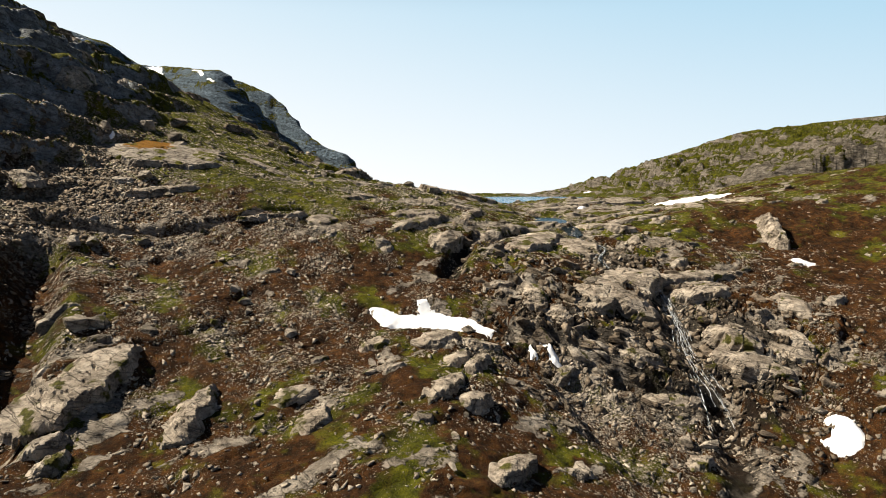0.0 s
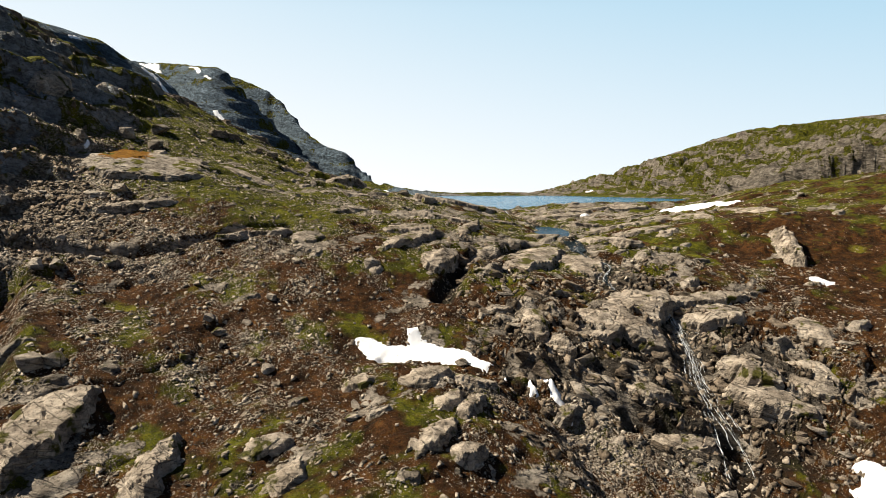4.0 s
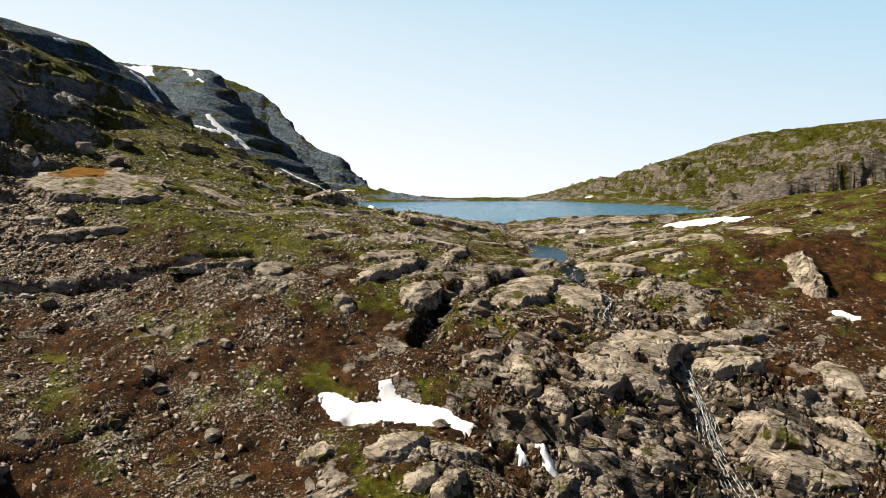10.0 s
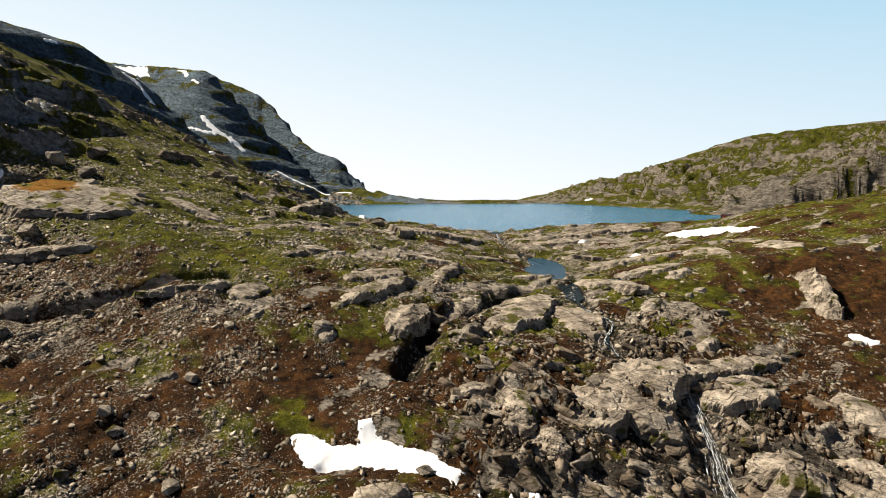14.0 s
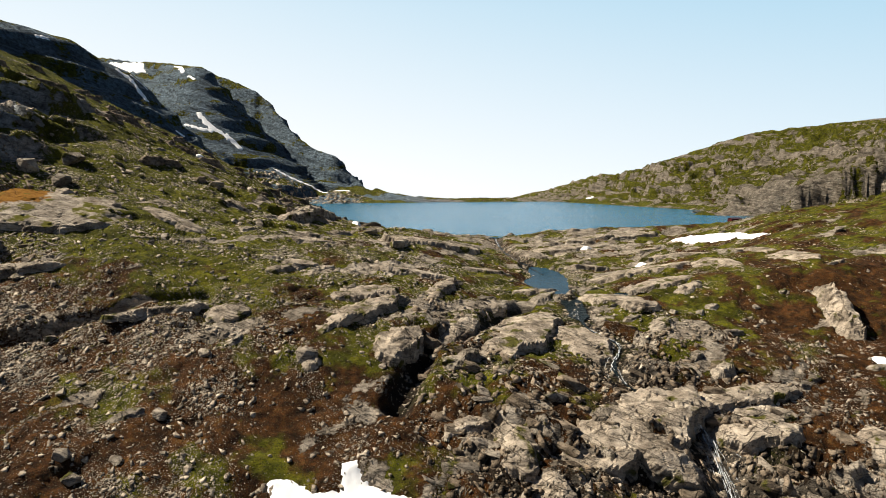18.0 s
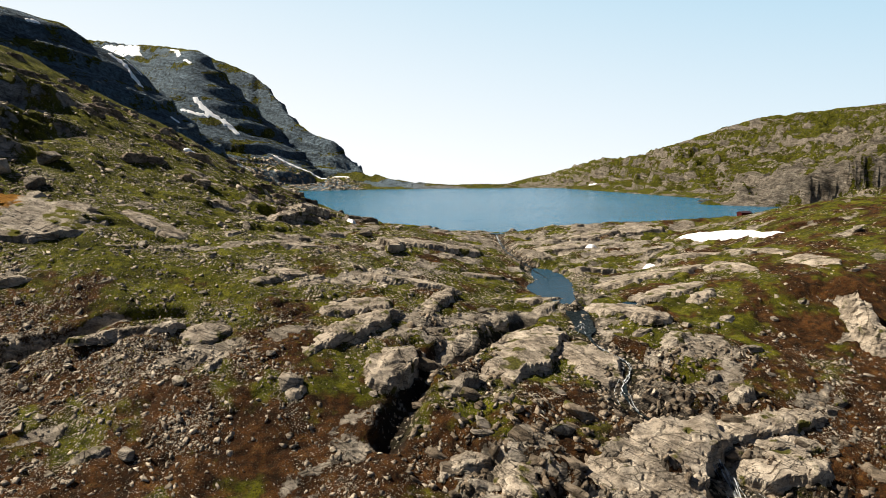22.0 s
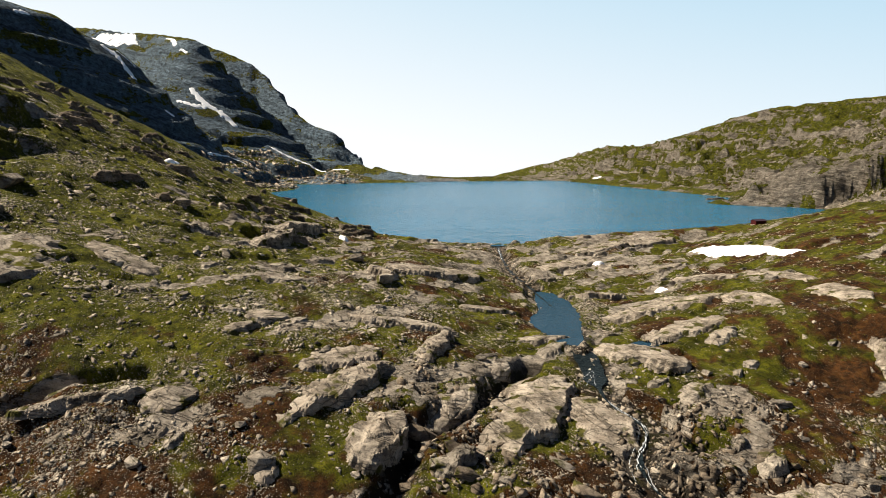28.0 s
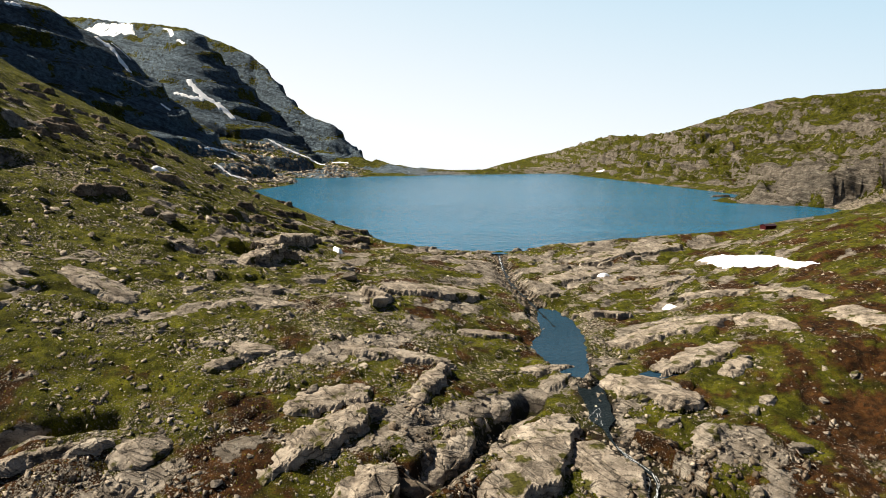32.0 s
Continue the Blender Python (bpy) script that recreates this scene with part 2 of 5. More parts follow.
def relief(x, y):
    """Fine relief: knolls and broken rock on the pass, cliff bands on the mountain and the hill."""
    z = land(x, y)
    near = ease(300, 250, y)
    crag = craggy(x, y)
    low = fbm(x / 14, y / 14, 3, 3) * 0.75 + fbm(x / 3.1, y / 3.1, 4, 9) * 0.24
    # tilted layers: smooth backs that end in short steep faces towards the valley
    wx, wy = x + 2.2 * grain(x / 9, y / 9, 5), y + 2.2 * grain(x / 9, y / 9, 6)
    u, v = 0.74 * wx + 0.67 * wy, 0.67 * wx - 0.74 * wy
    wx, wy = x + 1.2 * grain(x / 4, y / 4, 7), y + 1.2 * grain(x / 4, y / 4, 8)
    u, v = 0.5 * u + 0.5 * (0.74 * wx + 0.67 * wy), 0.5 * v + 0.5 * (0.67 * wx - 0.74 * wy)
    for size, tall, seed in ((6.0, 1.0, 41), (2.6, 0.6, 47), (1.15, 0.3, 51)):
        d1, d2, who, ox, oy = cells(u / (size * 2.3), v / size, seed)
        rise = (who - 0.45) + 0.75 * oy + (who - 0.5) * 0.8 * ox
        low = low + tall * rise * ease(0.0, 0.05, d2 - d1) * (0.36 + 0.3 * crag * ease(-80, -64, x)) * (0.5 + 0.5 * ease(0.1, 0.5, _hash(np.floor(who * 997), np.floor(who * 131), 3)))
    # bedded rock: layers that dip to the right, broken by joints
    w = z + 0.34 * x + 0.10 * y + 0.7 * grain(x / 9, y / 9, 61) + 0.12 * grain(x / 2.6, y / 2.6, 62)
    for thick, share, seed in ((3.4, 0.85, 66), (1.5, 0.8, 67)):
        q = w / thick
        k = np.floor(q)
        joint = _hash(np.floor((x + 0.6 * grain(x / 3, y / 3, seed) + 13 * _hash(k, k, seed)) / (thick * 1.5)), k, seed + 1)
        low = low + thick * share * (ease(0.36, 0.52, q - k) - (q - k) + 0.45 * (joint - 0.5)) * ease(0.25, 0.8, crag) * (1 - 0.8 * ease(-64, -80, x))
    # tall ledges on the shaded side
    cliffs = ease(-64, -80, x) * ease(220, 185, y)
    q = (z + 0.12 * y + 2.2 * grain(x / 11, y / 11, 71) + 1.0 * grain(x / 4, y / 4, 72)) / 7.5
    k = np.floor(q)
    joint = _hash(np.floor((y + 3 * grain(x / 6, y / 6, 73) + 31 * _hash(k, k, 74)) / 7.0), k, 75)
    low = low + 7.5 * cliffs * 0.9 * (ease(0.42, 0.60, q - k) - (q - k) + 0.4 * (joint - 0.5))
    low = low - 1.1 * groove(x, y, STREAM, 3.2) - 1.5 * groove(x, y, SNOW_GULLY, 5) - 1.9 * groove(x, y, CLEFT, 2.6) - 2.3 * groove(x, y, LEFT_TROUGH, 1.9) - 4.0 * groove(x, y, SHADE_GULLY, 5) - 4.2 * groove(x, y, UNDERCUT, 2.7) - 3.0 * groove(x, y, UNDERCUT_HIGH, 2.2)
    low = low - 0.5 * mound(x, y, 27.5, 170, 5, 14)
    low = low * near
    high = ease(262, 330, y) * ease(0, 10, z)
    rough = fbm(x / 45, y / 45, 6, 21) * 2.4 - 1.0
    wall = ease(60, -60, x)
    rough = rough * (1 - 0.35 * wall)
    band = 11.0 + 2.0 * wall
    q = (z + rough * (3.5 - 2.0 * wall) + (0.06 + 0.2 * wall) * x - 0.04 * y + (9 - 3 * wall) * grain(x / 70, y / 70, 33)) / band
    k = np.floor(q)
    soft = 0.62 + 0.4 * grain(x / 38, y / 38, 35)
    steps = (k + ease(0.42, 0.60, q - k) - q) * band * np.clip(soft, 0.1, 0.65)
    q = (z + 0.2 * x + 0.05 * y + 2.5 * grain(x / 22, y / 22, 36)) / 4.2
    k = np.floor(q)
    steps = steps + (k + ease(0.5, 0.72, q - k) - q) * 4.2 * np.clip(0.45 + 0.7 * grain(x / 26, y / 18, 37), 0, 0.85)
    d1, d2, who, ox, oy = cells((x + 0.5 * y) / 13, (y - 0.3 * x) / 8, 57)
    knobs = (1 - wall) * ((who - 0.4) * 5.0 * ease(0.03, 0.3, d2 - d1) - 0.6)
    ribs = wall * (grain((y - 0.7 * x) / 16, z / 60, 58) * 2.0 + grain((y - 0.6 * x) / 7.5, z / 40, 59) * 1.6) * ease(8, 30, z) * ease(0.0, 0.4, grain(x / 60, y / 60, 60) + 0.2)
    line = (y - 367) + 0.03 * (x - 160) + 2.2 * grain(x / 17, y / 17, 63) + 1.0 * grain(x / 5, y / 5, 64)
    cliff = ease(0, 1.8, line) * ease(75, 20, line) * ease(158, 182, x) * ease(330, 260, x) * 15
    tops = 1 - 0.75 * groove(x, y, [p[:2] for p in WALL + SPUR], 12)
    tops = tops - 0.8 * tops * np.maximum(groove(x, y, [p[:2] for p in MOUNTAIN], 13), groove(x, y, [p[:2] for p in HILL], 24))
    if y.max() > 400:
        for path, half, _ in SNOW_STREAKS:
            tops = tops * (1 - 0.85 * groove(x, y, path, 6 + 3 * half))
    rugged = mound(x, y, 165, 388, 45, 16) * (3.0 * grain(x / 8, y / 6, 44) + 1.8 * grain(x / 3.5, y / 6, 45)) * ease(0, 4, z)
    return low + high * tops * (rough + steps + knobs + ribs) + rugged + cliff * ease(0, 3, z + 2)


def axis(parts):
    """Grid lines: (from, to, step) stretches end to end."""
    out = []
    for a, b, s in parts:
        out += list(np.linspace(a, b, max(2, int(round((b - a) / s)) + 1)))[:-1]
    return np.array(out + [parts[-1][1]])


GX = axis([(-4000, -800, 400), (-800, -330, 12), (-330, -190, 2.8), (-190, -130, 1.6), (-130, -75, 0.7), (-75, -50, 0.5), (-50, 80, 0.36), (80, 150, 0.7), (150, 240, 1.4), (240, 380, 2.5), (380, 900, 13), (900, 4000, 400)])
GY = axis([(-1500, -100, 200), (-100, 50, 5), (50, 62, 0.6), (62, 150, 0.36), (150, 262, 0.55), (262, 420, 1.7), (420, 720, 2.2), (720, 900, 5), (900, 1600, 14), (1600, 4600, 300)])


def sheet(name, gx, gy, z):
    """A grid mesh over gx and gy with heights z[y, x]."""
    nx, ny = len(gx), len(gy)
    co = np.empty((ny, nx, 3), np.float32)
    co[..., 0], co[..., 1], co[..., 2] = gx[None, :], gy[:, None], z
    i = np.arange(nx * ny).reshape(ny, nx)
    q = np.stack([i[:-1, :-1], i[:-1, 1:], i[1:, 1:], i[1:, :-1]], -1).reshape(-1, 4)
    me = bpy.data.meshes.new(name)
    me.vertices.add(nx * ny)
    me.vertices.foreach_set("co", co.ravel())
    me.loops.add(q.size)
    me.loops.foreach_set("vertex_index", q.astype(np.int32).ravel())
    me.polygons.add(len(q))
    me.polygons.foreach_set("loop_start", np.arange(0, q.size, 4, dtype=np.int32))
    me.update(calc_edges=True)
    me.validate()
    return me


MX, MY = np.meshgrid(GX, GY)
GROUND_Z = land(MX, MY) + relief(MX, MY)


# ---------------- the bed of the stream ----------------
def resample(line, step):
    out = []
    for a, b in zip(line, line[1:]):
        n = max(1, int(math.dist(a, b) / step))
        out += [tuple(a[i] + (b[i] - a[i]) * k / n for i in range(len(a))) for k in range(n)]
    return np.array(out + [line[-1]])


def rounded(line, times=2):
    for _ in range(times):
        out = [line[0]]
        for a, b in zip(line, line[1:]):
            out += [tuple(p * 0.75 + q * 0.25 for p, q in zip(a, b)), tuple(p * 0.25 + q * 0.75 for p, q in zip(a, b))]
        line = out + [line[-1]]
    return line


BED = resample(rounded(STREAM), 0.4)
FALL = [(243, -0.05), (236, -0.3), (223, -1.1), (208, -2.0), (196, -2.7), (189, -3.1), (157, -3.2), (151, -4.4), (145, -5.1), (139, -5.9), (135, -6.6), (131, -7.6), (127, -9.0),
        (123, -10.4), (119, -12), (114, -15), (110, -17.5), (105, -20.5), (100, -23), (94, -25.5), (84, -28.5), (70, -32)]
BED_Z = np.interp(-BED[:, 1], [-y for y, z in FALL], [z for y, z in FALL])
BED_HALF = 0.14 + 0.14 * ease(190, 200, BED[:, 1]) + 1.5 * ease(159, 155, BED[:, 1]) * ease(143, 147, BED[:, 1]) + 0.12 * np.sin(np.arange(len(BED)) * 0.37) + 0.10 * np.sin(np.arange(len(BED)) * 0.83)
rows_y = np.where((GY > 60) & (GY < 246))[0]
cols_x = np.where((GX > 10) & (GX < 52))[0]
win = np.ix_(rows_y, cols_x)
px, py = MX[win].ravel(), MY[win].ravel()
near_d, near_k = np.full(px.shape, 99.0), np.zeros(px.shape, int)
for k in range(len(BED)):
    d = np.hypot(px - BED[k, 0], py - BED[k, 1])
    hit = d < near_d
    near_d[hit], near_k[hit] = d[hit], k
over = near_d - BED_HALF[near_k]
bed = BED_Z[near_k] - 0.3 + 0.3 * np.maximum(over, 0) + 1.2 * ease(0.5, 5.0, over) + 0.12 * grain(px, py, 77) + 30 * ease(7, 12, over)
low_bank = BED_Z[near_k] - 0.3 - 30 * ease(2.5, 7, over)
GROUND_Z[win] = np.maximum(np.minimum(GROUND_Z[win].ravel(), bed), np.where(py > 121, low_bank, -99)).reshape(len(rows_y), len(cols_x))

def inside_by(px, py, line):
    """Distance to a closed outline, positive inside it."""
    d, wind = np.full(px.shape, 1e3), np.zeros(px.shape, bool)
    for (x0, y0), (x1, y1) in zip(line, line[1:] + line[:1]):
        dx, dy = x1 - x0, y1 - y0
        t = np.clip(((px - x0) * dx + (py - y0) * dy) / max(dx * dx + dy * dy, 1e-9), 0, 1)
        d = np.minimum(d, np.hypot(px - x0 - t * dx, py - y0 - t * dy))
        cross = ((y0 > py) != (y1 > py)) & (px < (x1 - x0) * (py - y0) / (dy if abs(dy) > 1e-9 else 1e-9) + x0)
        wind ^= cross
    return np.where(wind, d, -d)



# hollows that hold the two pools beside the stream
POOL_RIM = [(26.5, 196), (29.5, 194), (31.3, 187), (31.2, 176), (30.2, 169), (29.0, 160), (27.5, 156), (25.2, 158.5), (23, 167), (22.4, 172), (25.3, 179), (25.3, 188)]
SIDE_RIM = [(36.6, 158.8), (39.5, 160.6), (41.5, 158.8), (38.3, 156.6)]
POOL_LEVEL, SIDE_LEVEL = -3.15, -3.55
for rim, level in ((POOL_RIM, POOL_LEVEL), (SIDE_RIM, SIDE_LEVEL)):
    d = inside_by(px, py, rim) + 0.5 * grain(px / 2.2, py / 2.2, 78)
    hollow = level - 0.3 + 0.5 * np.maximum(-d, 0) + 30 * ease(2, 6, -d) - 0.25 * np.clip(d, 0, 1)
    bank = level + 0.12 - 40 * ease(-0.4, 0.0, d) - 30 * ease(1.5, 4, -d)
    GROUND_Z[win] = np.maximum(np.minimum(GROUND_Z[win].ravel(), hollow), bank).reshape(len(rows_y), len(cols_x))


def ground_z(x, y):
    """Height of the finished ground under points of the plan."""
    x, y = np.asarray(x, float), np.asarray(y, float)
    i = np.clip(np.searchsorted(GX, x) - 1, 0, len(GX) - 2)
    j = np.clip(np.searchsorted(GY, y) - 1, 0, len(GY) - 2)
    a, b = (x - GX[i]) / (GX[i + 1] - GX[i]), (y - GY[j]) / (GY[j + 1] - GY[j])
    return (GROUND_Z[j, i] * (1 - a) + GROUND_Z[j, i + 1] * a) * (1 - b) + (GROUND_Z[j + 1, i] * (1 - a) + GROUND_Z[j + 1, i + 1] * a) * b


def heathy(x, y):
    """0: green turf; 1: rust-brown heath and peat."""
    h = 0.30 + 0.5 * ease(140, 116, y) - 0.06 * mound(x, y, 58, 162, 18, 26) - 0.6 * ease(-6, -34, x) * ease(126, 146, y)
    h = h + 0.3 * mound(x, y, 84, 138, 14, 24) + 0.25 * mound(x, y, 62, 140, 16, 18) + 0.28 * mound(x, y, 70, 125, 22, 22) + 0.3 * mound(x, y, 45, 128, 16, 6) - 0.3 * mound(x, y, 0, 74, 22, 12) + 0.3 * mound(x, y, -52, 124, 12, 5)
    h = h + 0.22 * mound(x, y, 80, 158, 13, 16) - 0.22 * ease(255, 300, y) * ease(-20, 40, x) + ease(45, 75, x) * (0.15 * ease(255, 235, y) * ease(135, 150, y) - 0.12 * ease(150, 135, y)) + 0.3 * mound(x, y, -45, 128, 26, 10) + 0.12 * mound(x, y, 85, 130, 30, 30)
    return np.clip(h + 0.6 * fbm(x / 9, y / 9, 5, 71, 0.6), 0, 1)


def stony(x, y):
    """How thickly the ground is strewn with stones."""
    s = 0.38 + 0.3 * mound(x, y, -30, 94, 30, 22) + 0.8 * mound(x, y, -68, 126, 12, 28) + 0.6 * mound(x, y, 24, 88, 14, 14) - 0.06 * mound(x, y, 60, 160, 16, 22) - 0.14 * ease(55, 75, x) * ease(130, 150, y) + 0.06 * ease(48, 62, x) * ease(145, 130, y)
    s = s + 0.35 * mound(x, y, -45, 120, 25, 10) + 0.12 * mound(x, y, -62, 190, 28, 45) + 0.5 * mound(x, y, 34, 178, 3.5, 12) + 0.08 * mound(x, y, 66, 105, 20, 14)
    s = s + 0.25 * mound(x, y, -12, 158, 26, 24) - 0.09 * ease(125, 105, y) - 0.22 * mound(x, y, 82, 138, 14, 24)
    return np.clip(s + 0.35 * fbm(x / 8, y / 8, 3, 83), 0, 1)


def bare(x, y, steep):
    """How far the bedrock lies bare."""
    u, v = 0.74 * x + 0.67 * y, 0.67 * x - 0.74 * y
    r = 0.27 + 0.42 * craggy(x, y) + 0.70 * fbm(u / 15, v / 6, 5, 91) + 0.35 * ease(185, 225, y) * ease(285, 255, y) * ease(-5, 10, x) * ease(100, 72, x) - 0.35 * mound(x, y, 62, 156, 13, 16) - 0.15 * ease(58, 80, x) * ease(262, 240, y)
    r = r - 0.25 * mound(x, y, -30, 98, 26, 20) - 0.3 * mound(x, y, 72, 118, 20, 20) - 0.2 * ease(-12, -32, x) * ease(128, 142, y) - 0.12 * mound(x, y, -70, 195, 25, 45)
    r = r - 0.7 * mound(x, y, 22.5, 126, 3.2, 9) + 0.24 * mound(x, y, -6, 172, 26, 20) - 0.15 * mound(x, y, -6, 124, 12, 8) - 0.3 * mound(x, y, 84, 135, 14, 26)
    lie = land(x, y)
    far = 0.38 + 0.06 * ease(0, 80, x) + 0.12 * mound(x, y, 160, 390, 30, 16) + 0.4 * mound(x, y, 10, 668, 110, 40) + 0.5 * ease(0.45, 0.95, steep) + 0.35 * mound(x, y, 250, 420, 50, 50) + 0.06 * ease(20, -60, x) + 0.85 * np.where(x > 60, 0.75 * fbm((x + 0.5 * y) / 45, (lie + 0.12 * x) / 5.5, 6, 95, 0.62) + 0.35 * fbm(x / 12, y / 12, 4, 96), fbm((x + y) / 60, lie / 7, 6, 95, 0.6))
    k = ease(262, 300, y)
    return np.clip(r * (1 - k) + far * k + 0.5 * ease(0.8, 1.5, steep) * (1 - k), 0, 1)


# ---------------- materials ----------------
class Nodes:
    """A short way to write a material's nodes."""

    def __init__(self, name):
        self.material = bpy.data.materials.new(name)
        self.material.use_nodes = True
        self.tree = self.material.node_tree
        self.surface = self.tree.nodes["Principled BSDF"]
        self.surface.inputs["Specular IOR Level"].default_value = 0.08
        self.place = self.tree.nodes.new("ShaderNodeNewGeometry").outputs["Position"]

    def put(self, socket, value):
        if isinstance(value, bpy.types.NodeSocket):
            self.tree.links.new(value, socket)
        elif isinstance(value, tuple) and len(value) == 3 and socket.type == "RGBA":
            socket.default_value = (*value, 1)
        else:
            socket.default_value = value
        return self

    def noise(self, scale, detail=4.0, rough=0.55, twist=0.0, at=None):
        n = self.tree.nodes.new("ShaderNodeTexNoise")
        self.put(n.inputs["Vector"], at or self.place)
        for k, v in (("Scale", scale), ("Detail", detail), ("Roughness", rough), ("Distortion", twist)):
            n.inputs[k].default_value = v
        return n.outputs["Fac"]

    def cell(self, scale, feature="F1", out="Distance", at=None, random=1.0):
        n = self.tree.nodes.new("ShaderNodeTexVoronoi")
        n.feature = feature
        self.put(n.inputs["Vector"], at or self.place)
        n.inputs["Scale"].default_value = scale
        n.inputs["Randomness"].default_value = random
        return n.outputs[out]

    def stretched(self, scale, turn):
        n = self.tree.nodes.new("ShaderNodeMapping")
        self.put(n.inputs["Vector"], self.place)
        n.inputs["Scale"].default_value = scale
        n.inputs["Rotation"].default_value = turn
        return n.outputs[0]

    def bedding(self, across, along):
        """Coordinates that change quickly across the rock's dipping beds and slowly along them."""
        join = self.tree.nodes.new("ShaderNodeCombineXYZ")
        for k, way in enumerate(((0.34 * across, 0.10 * across, across), (along, -0.3 * along, 0.0), (0.3 * along, along, 0.0))):
            n = self.tree.nodes.new("ShaderNodeVectorMath")
            n.operation = "DOT_PRODUCT"
            self.put(n.inputs[0], self.place)
            n.inputs[1].default_value = way
            self.put(join.inputs[k], n.outputs["Value"])
        return join.outputs[0]

    def ramp(self, value, *stops):
        n = self.tree.nodes.new("ShaderNodeValToRGB")
        self.put(n.inputs[0], value)
        e = n.color_ramp.elements
        while len(e) < len(stops):
            e.new(0.5)
        for k, (p, c) in zip(e, stops):
            k.position = p
            k.color = (*c, 1) if isinstance(c, tuple) else (c, c, c, 1)
        return n.outputs[0]

    def mix(self, f, a, b, blend="MIX"):
        n = self.tree.nodes.new("ShaderNodeMix")
        n.data_type, n.blend_type = "RGBA", blend
        self.put(n.inputs["Factor"], f).put(n.inputs["A"], a).put(n.inputs["B"], b)
        return n.outputs["Result"]

    def math(self, op, a, b=0.0, c=0.0):
        n = self.tree.nodes.new("ShaderNodeMath")
        n.operation = op
        self.put(n.inputs[0], a).put(n.inputs[1], b).put(n.inputs[2], c)
        return n.outputs[0]

    def named(self, name):
        n = self.tree.nodes.new("ShaderNodeAttribute")
        n.attribute_name = name
        return n.outputs["Fac"]

    def chance(self, island=False):
        if island:
            return self.tree.nodes.new("ShaderNodeNewGeometry").outputs["Random Per Island"]
        return self.tree.nodes.new("ShaderNodeObjectInfo").outputs["Random"]

    def bump(self, height, strength, distance, under=None):
        n = self.tree.nodes.new("ShaderNodeBump")
        n.inputs["Strength"].default_value, n.inputs["Distance"].default_value = strength, distance
        self.put(n.inputs["Height"], height)
        if under is not None:
            self.put(n.inputs["Normal"], under)
        return n.outputs[0]

    def finish(self, **inputs):
        for k, v in inputs.items():
            self.put(self.surface.inputs[k.replace("_", " ")], v)
        return self.material


def rock_colour(m):
    """Pale grey-tan gneiss with lichen, dark seepage stains and a few joints; the colour and a height for the bump."""
    layers = m.noise(0.8, 5, 0.6, 0.5, m.stretched((0.4, 0.9, 2.0), (0.35, 0.25, 0.85)))
    joints = m.cell(0.5, "DISTANCE_TO_EDGE", at=m.stretched((0.45, 1.15, 0.9), (0.1, 0.3, 0.75)))
    blotch = m.noise(0.38, 7, 0.62)
    fine = m.noise(6.0, 6, 0.7)
    c = m.ramp(blotch, (0.30, (0.115, 0.094, 0.072)), (0.44, (0.25, 0.208, 0.162)), (0.56, (0.37, 0.315, 0.25)), (0.74, (0.52, 0.452, 0.365)))
    c = m.mix(m.ramp(layers, (0.50, 0.0), (0.66, 0.6)), c, (0.085, 0.07, 0.054))
    c = m.mix(m.ramp(fine, (0.54, 0.0), (0.66, 0.6)), c, (0.05, 0.042, 0.032))
    c = m.mix(m.ramp(m.noise(1.5, 7, 0.72), (0.53, 0.0), (0.64, 0.7)), c, (0.04, 0.033, 0.025))
    c = m.mix(m.ramp(m.noise(2.6, 6, 0.7), (0.58, 0.0), (0.66, 0.55)), c, (0.50, 0.45, 0.365))
    # joints and split beds have the shade of their depth painted in dark
    gap = m.ramp(m.math("ADD", joints, m.math("MULTIPLY", m.math("SUBTRACT", fine, 0.5), 0.05)), (0.004, 0.0), (0.022, 1.0))
    gap = m.math("MAXIMUM", gap, m.ramp(m.noise(0.3, 3), (0.47, 0.0), (0.55, 1.0)))
    c = m.mix(m.math("MULTIPLY", m.math("SUBTRACT", 1.0, gap), 0.5), c, (0.022, 0.018, 0.013))
    beds = m.noise(1.0, 3, 0.55, 0.0, m.bedding(0.8, 0.05))
    split = m.ramp(m.math("ABSOLUTE", m.math("SUBTRACT", beds, 0.5)), (0.003, 0.0), (0.016, 1.0))
    c = m.mix(m.math("MULTIPLY", m.math("SUBTRACT", 1.0, split), 0.35), c, (0.03, 0.025, 0.019))
    gap = m.math("ADD", gap, m.math("ADD", m.math("MULTIPLY", split, 0.8), m.math("MULTIPLY", beds, 1.0)))
    h = m.math("ADD", m.math("MULTIPLY", gap, 0.6), m.math("ADD", m.math("MULTIPLY", layers, 0.8), m.math("MULTIPLY", fine, 0.45)))
    return c, h


def rock_material(name, moss=0.3, tone=None, island=False, spread=1.0):
    m = Nodes(name)
    c, h = rock_colour(m)
    c = m.mix(0.8 * spread, c, m.ramp(m.chance(island), (0.0, 0.55), (0.5, 1.0), (1.0, 1.25)), "MULTIPLY")
    if tone:
        c = m.mix(1.0, c, tone, "MULTIPLY")
    if moss:
        c = m.mix(m.ramp(m.noise(0.35, 5), (0.60 - 0.1 * moss, 0.0), (0.66 - 0.1 * moss, 1.0)), c,
                  m.ramp(m.noise(3.0, 4), (0.3, (0.035, 0.035, 0.010)), (0.7, (0.10, 0.09, 0.02))))
    return m.finish(Base_Color=c, Roughness=0.88, Normal=m.bump(h, 1.0, 0.35))


